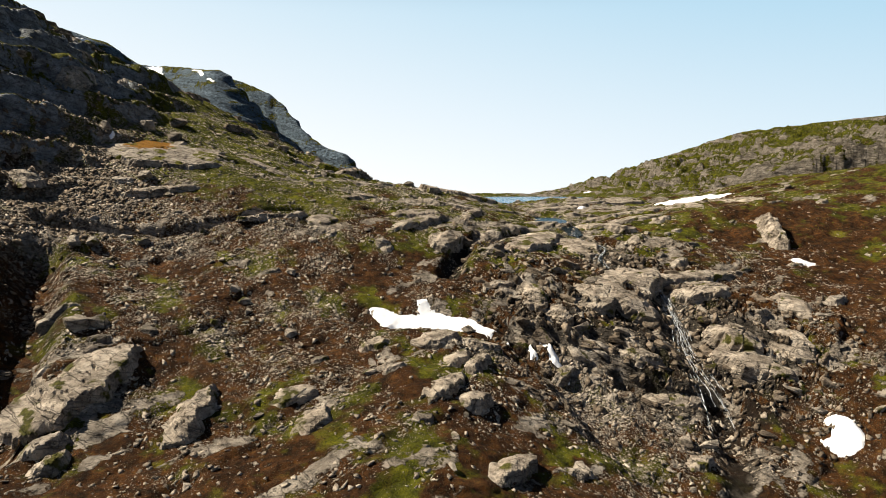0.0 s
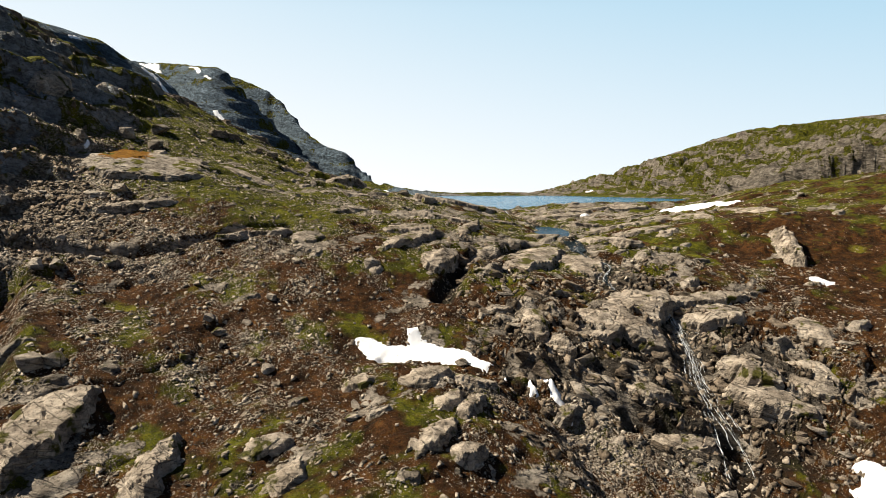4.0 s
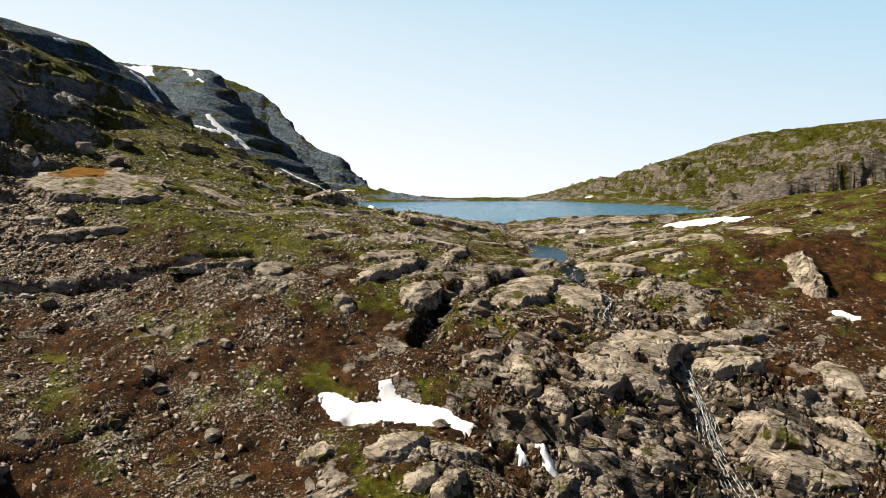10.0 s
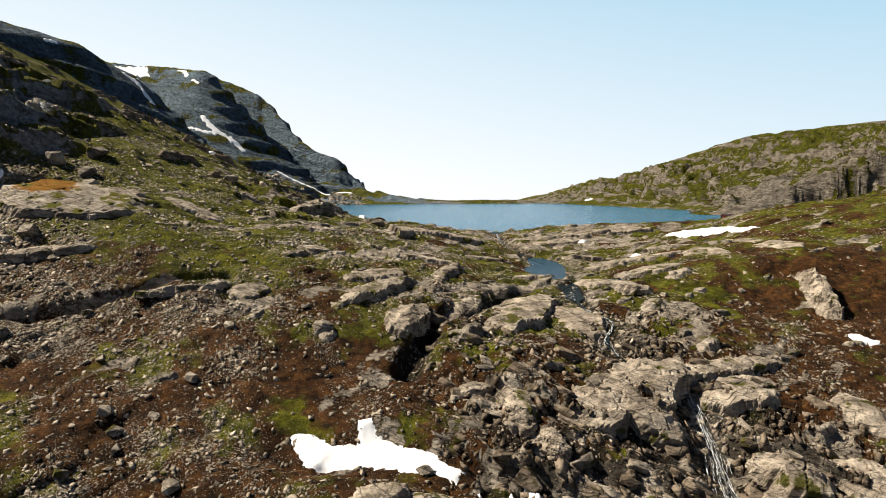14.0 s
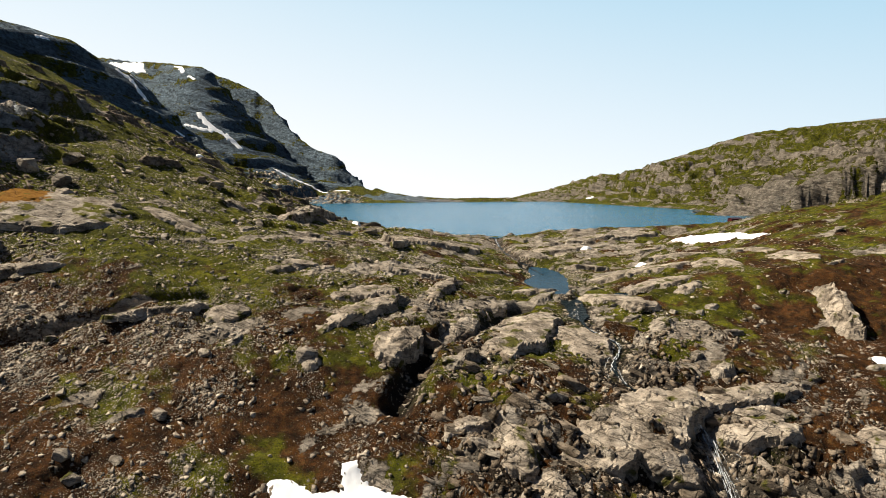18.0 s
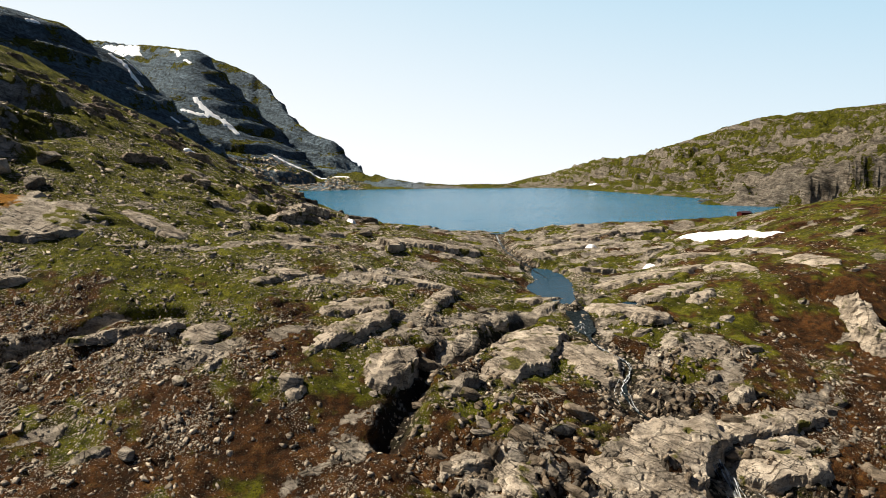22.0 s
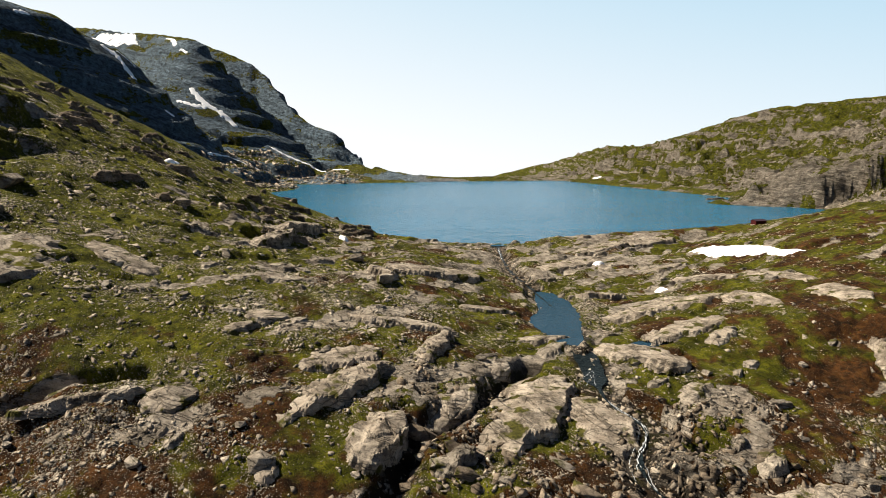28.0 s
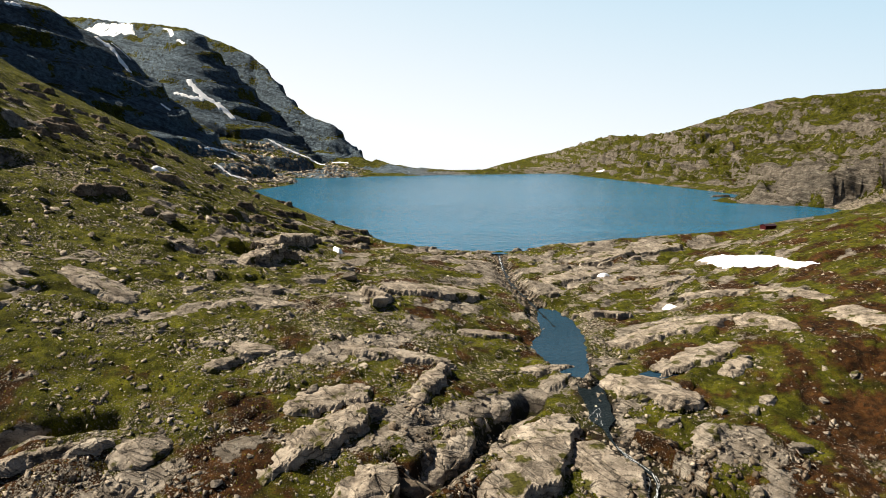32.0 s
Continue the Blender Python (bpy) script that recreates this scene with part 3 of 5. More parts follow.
def ground_material():
    m = Nodes("turf_heath_and_rock")
    rock, relief_height = rock_colour(m)
    mid, fine, tuft = m.noise(0.5, 5), m.noise(2.2, 5, 0.65), m.noise(6.5, 4, 0.7)
    green = m.ramp(m.noise(0.8, 5), (0.28, (0.016, 0.018, 0.003)), (0.46, (0.080, 0.083, 0.005)), (0.70, (0.165, 0.155, 0.008)))
    rust = m.ramp(m.noise(0.9, 5), (0.28, (0.012, 0.006, 0.003)), (0.45, (0.046, 0.018, 0.006)), (0.6, (0.094, 0.036, 0.009)), (0.76, (0.15, 0.080, 0.02)))
    lean = m.math("ADD", m.named("heath"), m.math("MULTIPLY", m.math("SUBTRACT", mid, 0.5), 1.1))
    veg = m.mix(m.ramp(lean, (0.36, 0.0), (0.66, 1.0)), green, rust)
    veg = m.mix(m.ramp(m.noise(0.16, 3), (0.66, 0.0), (0.72, 0.8)), veg, (0.17, 0.16, 0.012))
    veg = m.mix(m.ramp(tuft, (0.50, 0.0), (0.60, 0.75)), veg, (0.012, 0.011, 0.005))
    veg = m.mix(m.ramp(m.noise(11, 3), (0.60, 0.0), (0.68, 0.6)), veg, (0.22, 0.19, 0.10))
    veg = m.mix(0.85, veg, m.ramp(m.noise(0.27, 6, 0.6), (0.36, 0.45), (0.5, 0.92), (0.64, 1.35)), "MULTIPLY")
    # small stones lying in the turf
    stones, heights = 0.0, 0.0
    for scale, bias in ((1.7, -0.09), (3.6, 0.02), (7.0, 0.10)):
        d = m.cell(scale)
        who = m.cell(scale, out="Color")
        r = m.math("MULTIPLY", m.math("SUBTRACT", m.math("ADD", m.named("stony"), bias), m.math("MULTIPLY", m.ramp(who, (0, 0.0), (1, 1.0)), 0.95)), 0.9)
        disc = m.math("SUBTRACT", r, m.math("ADD", d, m.math("MULTIPLY", m.math("SUBTRACT", fine, 0.5), 0.35)))
        on = m.ramp(disc, (0.0, 0.0), (0.06, 1.0))
        stones = m.math("MAXIMUM", stones, on)
        heights = m.math("ADD", heights, m.math("MULTIPLY", m.math("MINIMUM", m.math("MAXIMUM", disc, 0.0), 0.2), 5.0 / scale))
    pebble = m.mix(m.ramp(m.cell(3.4, out="Color"), (0.2, 0.0), (0.8, 1.0)), (0.075, 0.06, 0.045), (0.50, 0.43, 0.34))
    veg = m.mix(stones, veg, pebble)
    edge = m.math("ADD", m.named("bare"), m.math("ADD", m.math("MULTIPLY", m.math("SUBTRACT", mid, 0.5), 0.9), m.math("MULTIPLY", m.math("SUBTRACT", fine, 0.5), 0.5)))
    edge = m.math("ADD", edge, m.math("MULTIPLY", m.named("far"), m.math("MULTIPLY", m.math("SUBTRACT", m.noise(0.14, 7, 0.75, 0.4, m.stretched((1, 0.5, 2.6), (0, 0, 0))), 0.5), 1.7)))
    on = m.ramp(edge, (0.56, 0.0), (0.63, 1.0))
    strata = m.noise(1.0, 6, 0.65, 0.3, m.bedding(0.26, 0.02))
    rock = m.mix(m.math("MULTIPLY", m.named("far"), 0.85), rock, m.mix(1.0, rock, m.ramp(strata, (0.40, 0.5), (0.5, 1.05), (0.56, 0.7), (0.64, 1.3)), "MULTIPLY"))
    # bluish tint: the far mountain's haze and shade put into its rock colour
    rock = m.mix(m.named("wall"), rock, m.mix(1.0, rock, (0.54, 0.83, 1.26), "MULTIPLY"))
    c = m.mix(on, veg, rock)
    # dark seepage, with the shade among the crags painted in the same colour
    damp_and_shade = m.math("ADD", m.named("wet"), m.math("MULTIPLY", m.math("SUBTRACT", m.noise(1.1, 6, 0.7), 0.5), 0.9))
    c = m.mix(m.ramp(damp_and_shade, (0.3, 0.0), (0.6, 0.82)), c, (0.018, 0.014, 0.010))
    h = m.math("ADD", m.math("MULTIPLY", m.math("ADD", m.math("MULTIPLY", tuft, 0.9), fine), 0.8), heights)
    hh = m.mix(on, h, relief_height)
    broad = m.math("MULTIPLY", m.math("MULTIPLY", m.noise(0.2, 7, 0.68, 0.3, m.stretched((1, 0.6, 2.4), (0.1, 0.1, 0))), 20.0), m.named("far"))
    hh = m.math("ADD", hh, m.math("MULTIPLY", broad, 0.6))
    hh = m.math("ADD", hh, m.math("MULTIPLY", m.math("MULTIPLY", strata, 5.0), m.named("far")))
    return m.finish(Base_Color=c, Roughness=m.ramp(m.named("wet"), (0.2, 0.92), (0.9, 0.45)), Normal=m.bump(hh, 1.0, 0.6))


def water_material(name, deep, ripple, size, rough, specular=0.5):
    m = Nodes(name)
    w = m.noise(size, 3, 0.6, 0.3, m.stretched((0.55, 1.3, 1.0), (0, 0, 0.15)))
    big = m.noise(0.02, 4, 0.6, 0.5, m.stretched((0.35, 1.6, 1.0), (0, 0, 0.1)))
    c = m.mix(m.ramp(big, (0.35, 0.0), (0.65, 1.0)), deep, tuple(v * 1.35 for v in deep))
    m.surface.inputs["Specular IOR Level"].default_value = specular
    return m.finish(Base_Color=c, Roughness=rough, Normal=m.bump(w, ripple, 0.9), IOR=1.33)


def snow_material():
    m = Nodes("old_snow")
    c = m.ramp(m.noise(0.9, 5), (0.3, (0.86, 0.86, 0.87)), (0.55, (0.95, 0.95, 0.95)))
    c = m.mix(m.ramp(m.noise(4, 4), (0.68, 0.0), (0.8, 0.3)), c, (0.45, 0.42, 0.38))
    return m.finish(Base_Color=c, Roughness=0.7, Normal=m.bump(m.noise(2.5, 4), 0.3, 0.06))


def foam_material():
    m = Nodes("white_water")
    m.surface.inputs["Specular IOR Level"].default_value = 0.4
    n = m.noise(2.6, 5, 0.65, 0.4, m.stretched((3.2, 0.22, 0.10), (0, 0, 0)))
    return m.finish(Base_Color=m.ramp(n, (0.3, (0.25, 0.27, 0.29)), (0.65, (0.75, 0.77, 0.78))), Roughness=0.35, Alpha=m.ramp(n, (0.40, 0.0), (0.60, 0.85)))


def tuft_material():
    m = Nodes("heather_and_grass")
    tone = m.ramp(m.chance(True), (0.0, (0.060, 0.058, 0.005)), (0.3, (0.14, 0.14, 0.008)), (0.5, (0.085, 0.045, 0.009)), (0.75, (0.21, 0.19, 0.014)), (1.0, (0.17, 0.09, 0.016)))
    c = m.mix(m.ramp(m.noise(9, 4, 0.7), (0.4, 0.0), (0.7, 0.6)), tone, (0.012, 0.010, 0.004))
    return m.finish(Base_Color=c, Roughness=0.95, Normal=m.bump(m.noise(12, 4, 0.7), 1.0, 0.15))


TUFT = tuft_material()
ROCK = rock_material("gneiss", 0.25)
SLAB_ROCK = rock_material("jointed_gneiss", 0.3, (1.14, 1.12, 1.10), False, 0.3)


def lichen_rock():
    m = Nodes("gneiss_with_orange_lichen")
    c, h = rock_colour(m)
    away = m.tree.nodes.new("ShaderNodeVectorMath")
    away.operation = "DISTANCE"
    m.put(away.inputs[0], m.place)
    away.inputs[1].default_value = (-64.5, 150.8, 13.8)
    reach = m.math("ADD", away.outputs["Value"], m.math("MULTIPLY", m.noise(0.9, 5), 5.0))
    c = m.mix(m.ramp(m.math("DIVIDE", reach, 10.0), (0.72, 1.0), (0.80, 0.0)), c, m.ramp(m.noise(4, 4), (0.3, (0.13, 0.055, 0.006)), (0.7, (0.26, 0.12, 0.012))))
    moss = m.noise(0.3, 5)
    c = m.mix(m.ramp(moss, (0.56, 0.0), (0.62, 1.0)), c, (0.08, 0.075, 0.006))
    return m.finish(Base_Color=c, Roughness=0.88, Normal=m.bump(h, 1.0, 0.3))


LICHEN_ROCK = lichen_rock()
SCREE = rock_material("scree_stone", 0.0, (1.28, 1.26, 1.23), island=True)
DARK_ROCK = rock_material("dark_wet_gneiss", 0.15, (0.62, 0.57, 0.52))
# darkened stone: wet at the water, painted shade in gaps and under the cliff
RUBBLE = rock_material("wet_and_shaded_stone", 0.0, (0.72, 0.66, 0.60), True)
GROUND = ground_material()
LAKE = water_material("lake_water", (0.008, 0.088, 0.160), 1.0, 0.45, 0.15, 0.2)
# specular is low; the pool's pale sky reflection is put into the base colour
POOL = water_material("stream_water", (0.018, 0.048, 0.078), 0.6, 1.8, 0.25, 0.04)
BROOK = water_material("dark_brook_water", (0.012, 0.018, 0.021), 0.8, 2.4, 0.3, 0.05)
SNOW = snow_material()
FOAM = foam_material()

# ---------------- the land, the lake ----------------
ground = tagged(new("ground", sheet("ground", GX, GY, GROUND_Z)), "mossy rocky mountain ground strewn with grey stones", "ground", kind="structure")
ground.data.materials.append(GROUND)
sy, sx = np.gradient(land(MX, MY) + 0.35 * (GROUND_Z - land(MX, MY)), GY, GX)
STEEP = np.hypot(sx, sy)
# wet rock by the water; round the falls it also paints the ledges' shade
wet = np.clip(1.1 * groove(MX, MY, STREAM, 4.0) * (0.6 + 0.6 * grain(MX / 3, MY / 3, 15)) + 1.2 * mound(MX, MY, 38, 102, 15, 15) * ease(0.0, 0.5, grain(MX / 3, MY / 3, 19) + 0.5) + 0.75 * mound(MX, MY, 14, 106, 9, 12) * ease(0.1, 0.6, grain(MX / 3, MY / 3, 20) + 0.4) + 0.5 * mound(MX, MY, 30, 126, 9, 12) + 0.7 * groove(MX, MY, CLEFT, 3.4) + 0.4 * mound(MX, MY, 27, 170, 7, 22), 0, 1) * ease(260, 240, MY)
# "wall" places the painted haze tint: full on the mountain, weaker on the left cliff
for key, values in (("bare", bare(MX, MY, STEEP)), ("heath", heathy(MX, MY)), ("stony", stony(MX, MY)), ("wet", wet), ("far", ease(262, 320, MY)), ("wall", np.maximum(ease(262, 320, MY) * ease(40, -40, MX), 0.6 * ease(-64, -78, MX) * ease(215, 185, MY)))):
    ground.data.attributes.new(key, "FLOAT", "POINT").data.foreach_set("value", values.astype(np.float32).ravel())


def part(name, bm, material, parent=None, label=""):
    me = bpy.data.meshes.new(name)
    bm.to_mesh(me)
    bm.free()
    me.materials.append(material)
    ob = new(name, me)
    if parent is not None:
        ob.parent = parent
    if label:
        ob["label"] = label
    return ob


def outline_mesh(points, z):
    bm = bmesh.new()
    bm.faces.new([bm.verts.new((x, y, z)) for x, y in points])
    bmesh.ops.triangulate(bm, faces=bm.faces)
    return bm


lake = part("lake", outline_mesh([(-16, 246), (2, 243.5), (16, 242), (29, 243.5), (46, 251.5), (70, 261.5), (92, 270.5), (114, 280.5), (152, 320), (230, 330), (260, 480), (230, 690), (-60, 690), (-200, 660), (-200, 380), (-90, 300), (-60, 262)], 0.0), LAKE)
tagged(lake, "rippled blue mountain lake filling the basin", "lake", kind="structure")


# ---------------- rocks ----------------
def hull_mesh(name, seed, sx, sy, sz, count, boxy=0.75, bevel=0.0, material=None):
    """A sharp-edged broken stone."""
    rng = np.random.default_rng(seed)
    p = rng.normal(size=(count, 3))
    p /= np.linalg.norm(p, axis=1)[:, None]
    p = p / np.abs(p).max(1)[:, None] ** boxy * rng.uniform(0.85, 1.0, (count, 1)) * (sx / 2, sy / 2, sz / 2)
    bm = bmesh.new()
    bmesh.ops.convex_hull(bm, input=[bm.verts.new(q) for q in p])
    bmesh.ops.delete(bm, geom=[v for v in bm.verts if not v.link_faces], context="VERTS")
    bmesh.ops.dissolve_limit(bm, angle_limit=0.2, verts=bm.verts, edges=bm.edges)
    if bevel:
        bmesh.ops.bevel(bm, geom=bm.edges[:], offset=bevel * min(sx, sy, sz), segments=1, affect="EDGES", clamp_overlap=True)
    bmesh.ops.triangulate(bm, faces=bm.faces)
    me = bpy.data.meshes.new(name)
    bm.to_mesh(me)
    bm.free()
    me.materials.append(material or ROCK)
    return me


def joined_pieces(who, ok, least=40):
    """Numbers of the connected patches of equal value on a grid; patches that are too small join a neighbour."""
    rows, cols = who.shape
    mark = -np.ones(who.shape, int)
    patches = []
    for j, i in zip(*np.where(ok)):
        if mark[j, i] >= 0:
            continue
        k, stack, patch, beside = len(patches), [(j, i)], [], set()
        mark[j, i] = k
        while stack:
            p, q = stack.pop()
            patch.append((p, q))
            for y, x in ((p + 1, q), (p - 1, q), (p, q + 1), (p, q - 1)):
                if 0 <= y < rows and 0 <= x < cols and ok[y, x]:
                    if mark[y, x] < 0 and who[y, x] == who[p, q]:
                        mark[y, x] = k
                        stack.append((y, x))
                    elif mark[y, x] >= 0 and mark[y, x] != k:
                        beside.add(int(mark[y, x]))
        if len(patch) < least and beside:
            to = max(beside)
            for p, q in patch:
                mark[p, q] = to
        patches.append(patch)
    return mark


def slab_mesh(name, seed, length, width, tall, material=None, split=False):
    """A bedrock slab that rises out of the ground and ends in a broken front, crossed by open joints; split: a list of its blocks."""
    rng = np.random.default_rng(seed)
    step = max(0.15, math.sqrt(length * width) / 38)
    gx, gy = np.arange(-0.62 * length, 0.62 * length, step), np.arange(-0.7 * width, 0.66 * width, step)
    u, v = np.meshgrid(gx, gy)
    size = min(max(0.36 * width, 0.6), 2.4)
    d1, d2, who, ox, oy = cells(u / (size * 1.8) + 7.7 * seed, (v + rng.uniform(-0.3, 0.3) * u) / size, seed)
    # the front breaks back in blocks; the other sides run out under the turf
    wave = 0.16 * width * grain(u / (0.5 * width), u * 0 + seed, seed + 1) + 0.05 * width * grain(u / (0.12 * width), v / (0.12 * width), seed + 6)
    bow = 0.5 * width * (1 - (2 * u / length * 0.8) ** 2)
    front = v + bow + wave
    back = bow - v + 0.12 * width * fbm(u / (0.4 * width), v / (0.4 * width), 3, seed + 2)
    low = u + 0.5 * length + 0.08 * length * fbm(u / width, v / (0.4 * width), 3, seed + 3)
    high = 0.5 * length - u + 0.06 * length * fbm(u / width, v / (0.4 * width), 3, seed + 4)
    rise = ease(0.0, 0.35 + 0.15 * tall, front)
    body = ease(-0.02, 0.75, back / width) * ease(-0.02, 0.40, low / length) * ease(-0.02, 0.16, high / length)
    h = tall * rise * (0.25 + 0.75 * ease(0.0, 0.8, body)) * ease(0.0, 0.12, body)
    crack = 1 - ease(0.0, 0.05, d2 - d1)
    h = h + tall * rise * ease(0.0, 0.3, body) * (0.18 * (who - 0.5) + 0.10 * oy - 0.25 * crack + 0.04 * fbm(u / 0.9, v / 0.9, 3, seed) + 0.12 * grain(u / (0.5 * width), v / (0.35 * width), seed))
    t = max(0.34 * tall, 0.2)
    q = (h + 0.1 * v + 0.06 * tall * grain(u / 1.5, v / 1.5, seed)) / t
    h = h + 0.1 * t * rise * (np.floor(q) + ease(0.55, 0.8, q - np.floor(q)) - q) * (1 - ease(0.5, 1.0, front / (0.3 * width)))
    edge = np.minimum(np.minimum(front, back), np.minimum(low, high))
    h = h - 0.14 * (1 - ease(0.0, 0.25, body)) - (0.5 + 0.5 * tall) * ease(0.0, 0.5, -edge)
    keep = edge > -0.5 - step
    index = -np.ones(u.shape, int)
    index[keep] = np.arange(keep.sum())
    a, b, c, d = index[:-1, :-1], index[:-1, 1:], index[1:, 1:], index[1:, :-1]
    ok = (a >= 0) & (b >= 0) & (c >= 0) & (d >= 0)
    co, faces = np.stack([u[keep], v[keep], h[keep]], -1), np.stack([a[ok], b[ok], c[ok], d[ok]], -1)
    owner = joined_pieces(who[:-1, :-1], ok)[ok] if split else np.zeros(len(faces), int)
    names = np.unique(owner)
    made = []
    for w in names:
        f = faces[owner == w]
        used, f = np.unique(f, return_inverse=True)
        me = bpy.data.meshes.new(name)
        me.from_pydata(co[used].tolist(), [], f.reshape(-1, 4).tolist())
        me.materials.append(material or ROCK)
        made.append(me)
    return made if split else made[0]


def lean_on_ground(x, y, yaw, spread, share=0.8):
    """A pose on the ground at (x, y), leaning with the slope."""
    e = max(spread, 0.6)
    zx = float(ground_z(x + e, y) - ground_z(x - e, y)) / (2 * e)
    zy = float(ground_z(x, y + e) - ground_z(x, y - e)) / (2 * e)
    up = Vector((-zx * share, -zy * share, 1)).normalized()
    turn = Vector((0, 0, 1)).rotation_difference(up).to_matrix().to_4x4()
    zs = ground_z(np.array([x, x + e, x - e, x, x]), np.array([y, y, y, y + e, y - e]))
    return Vector((x, y, float(zs.mean()))), turn @ Matrix.Rotation(radians(yaw), 4, "Z")


SLABS_A = [  # x, y, length, width, height, turn
    (-5.1, 133.9, 13.9, 4.5, 1.5, 53), (-6.6, 140.2, 10, 4, 0.8, 32), (-22.4, 128.3, 4.8, 4, 0.9, 48),
    (-31.4, 126.4, 9.3, 2.2, 1.1, 40), (0.9, 127, 8.0, 4.6, 2.4, 76), (-19.5, 143.6, 5.1, 2.2, 0.7, 59),
    (-17.1, 148.9, 5.3, 4, 0.8, 26), (-18.6, 163.5, 9.3, 4, 0.8, 7), (1.5, 153.6, 11.8, 3.5, 0.8, 6),
    (-40.7, 157.9, 10.6, 6, 0.9, -16), (6.5, 184.9, 17.5, 7, 1.1, 32), (38.4, 190, 9.4, 4, 1.3, 13),
    (47, 177.2, 19.9, 8, 0.8, 20), (36.1, 153.5, 10.5, 6, 1.2, -35), (17.9, 135.7, 17.3, 7, 1.6, 61),
]
SLABS_B = [  # x, y, length, width, height, turn
    (26.4, 135.2, 8.8, 6, 1.1, -65), (20.3, 144.2, 8, 3.5, 0.8, 33), (64.6, 200.1, 12.6, 4, 0.6, 6),
    (73.5, 193.1, 16.1, 4, 0.6, -71), (60.6, 172.8, 8.5, 5, 0.7, -61), (49.7, 158.8, 5.3, 3, 0.8, 33),
    (13.4, 169.6, 9.1, 3.5, 0.8, 13), (21.9, 159.9, 8.6, 3, 0.8, 16), (45.7, 235.3, 21.5, 6, 0.7, 37),
    (63, 248.3, 18.8, 6, 0.7, 29), (34.8, 216.9, 18.9, 6, 0.7, 33), (-3.3, 174.4, 5.9, 4, 1.6, -42),
    (-26.2, 186.8, 14.2, 5, 2.2, 73), (-25.5, 208.8, 26.4, 5, 2.2, 84), (6.2, 147.2, 8.7, 3, 1.3, 71),
]
SLABS_C = [  # x, y, length, width, height, turn
    (8.6, 135.9, 8.3, 4, 1.4, 64), (46.8, 163.3, 13.2, 5, 0.7, 28), (75.2, 170.6, 10.8, 6, 0.9, -82),
    (-3.2, 141.9, 3.8, 4, 0.7, 33), (58.1, 213, 10.2, 4, 0.7, 36), (-58.7, 147.2, 20.5, 14, 1.7, 14),
    (-54.2, 130.3, 12.2, 3, 1.3, 23), (71, 147.4, 13, 3.6, 4.6, -96), (29.2, 115.4, 18.3, 8, 2.4, 35),
    (45.5, 124.1, 15.2, 4, 1.6, 23), (42.7, 116, 8.3, 4.5, 2, -11), (45.5, 104.1, 6.7, 6, 3, -35),
    (18, 104.6, 4.8, 3, 2.4, -67), (14.3, 111.9, 4.6, 3, 1.8, -47), (59.5, 115.6, 6.4, 4, 1.4, -70),
]
SLABS_D = [  # x, y, length, width, height, turn
    (53.6, 103.8, 6.3, 5, 1.6, -73), (-9.4, 91.7, 3.3, 3, 1, 14), (-1, 93.2, 5.3, 3.5, 0.8, 35),
    (5, 95, 5.3, 4, 1, 5), (-10, 119.9, 2.2, 2, 0.8, 55), (-28.7, 76.6, 9, 4, 2.2, 86),
    (-43, 79, 15.5, 8, 2.2, 76), (0.3, 81, 7.5, 2.8, 1.3, 66), (3.5, 78.9, 4.3, 3, 1.5, 46),
    (4.6, 88.6, 4.6, 2.2, 1.4, 68), (1.8, 88.7, 4.4, 2.4, 1, 58), (32.1, 95.7, 9.2, 4, 1.8, 20),
    (-17.8, 80.2, 4.8, 3, 1, 40), (7.2, 68.5, 6.7, 3, 1.6, 57), (31.1, 80.8, 3.7, 2.5, 1.2, 39),
]
SLABS_E = [  # x, y, length, width, height, turn
    (-39.6, 67.1, 3.7, 2.4, 1.3, 63), (-14.7, 74.7, 4.9, 3, 1, 72), (31.8, 110.6, 6.7, 4, 1.6, -35),
    (14.4, 108.1, 4.3, 3, 1.8, -61), (9.6, 114, 5.5, 3, 1.2, 39), (29.6, 100.3, 4.6, 4, 1.4, -16), (46.4, 99.8, 9, 5.5, 2.2, -30), (47, 121.6, 7.5, 4, 1.4, 10),
]
BOULDERS_A = [  # x, y, size
    (-47.4, 87.6, 3.07), (-45, 89, 2.71), (-52.4, 89.8, 2.74), (-21.4, 95.1, 1.75), (-29.5, 100.9, 2.02), (-31.3, 102.7, 1.74),
    (-28.4, 98.4, 1.51), (-58.2, 108.7, 2.52), (31, 85.2, 2.2), (34, 85.5, 2.21), (-51.2, 117, 1.82), (3.6, 100.5, 1.6),
    (44.1, 148.6, 1.49), (-6.8, 85.9, 0.87), (-22.6, 119.1, 1.47), (-41.8, 119.9, 1.32), (-46.1, 99.6, 1.45), (-13.8, 125, 1.11),
    (-62.3, 161, 4.94), (-64.9, 170.5, 5.75), (-2.5, 170.4, 3.62), (49.3, 158.4, 1.93), (-26.3, 112.1, 0.82), (-1.2, 121.5, 1.06),
    (98.5, 197.1, 2.31), (-36.1, 120.9, 0.92), (-10.5, 120.9, 2.63), (-57.7, 134.1, 3.04), (-69.2, 162.1, 5.61), (-50, 114, 2.18),
]
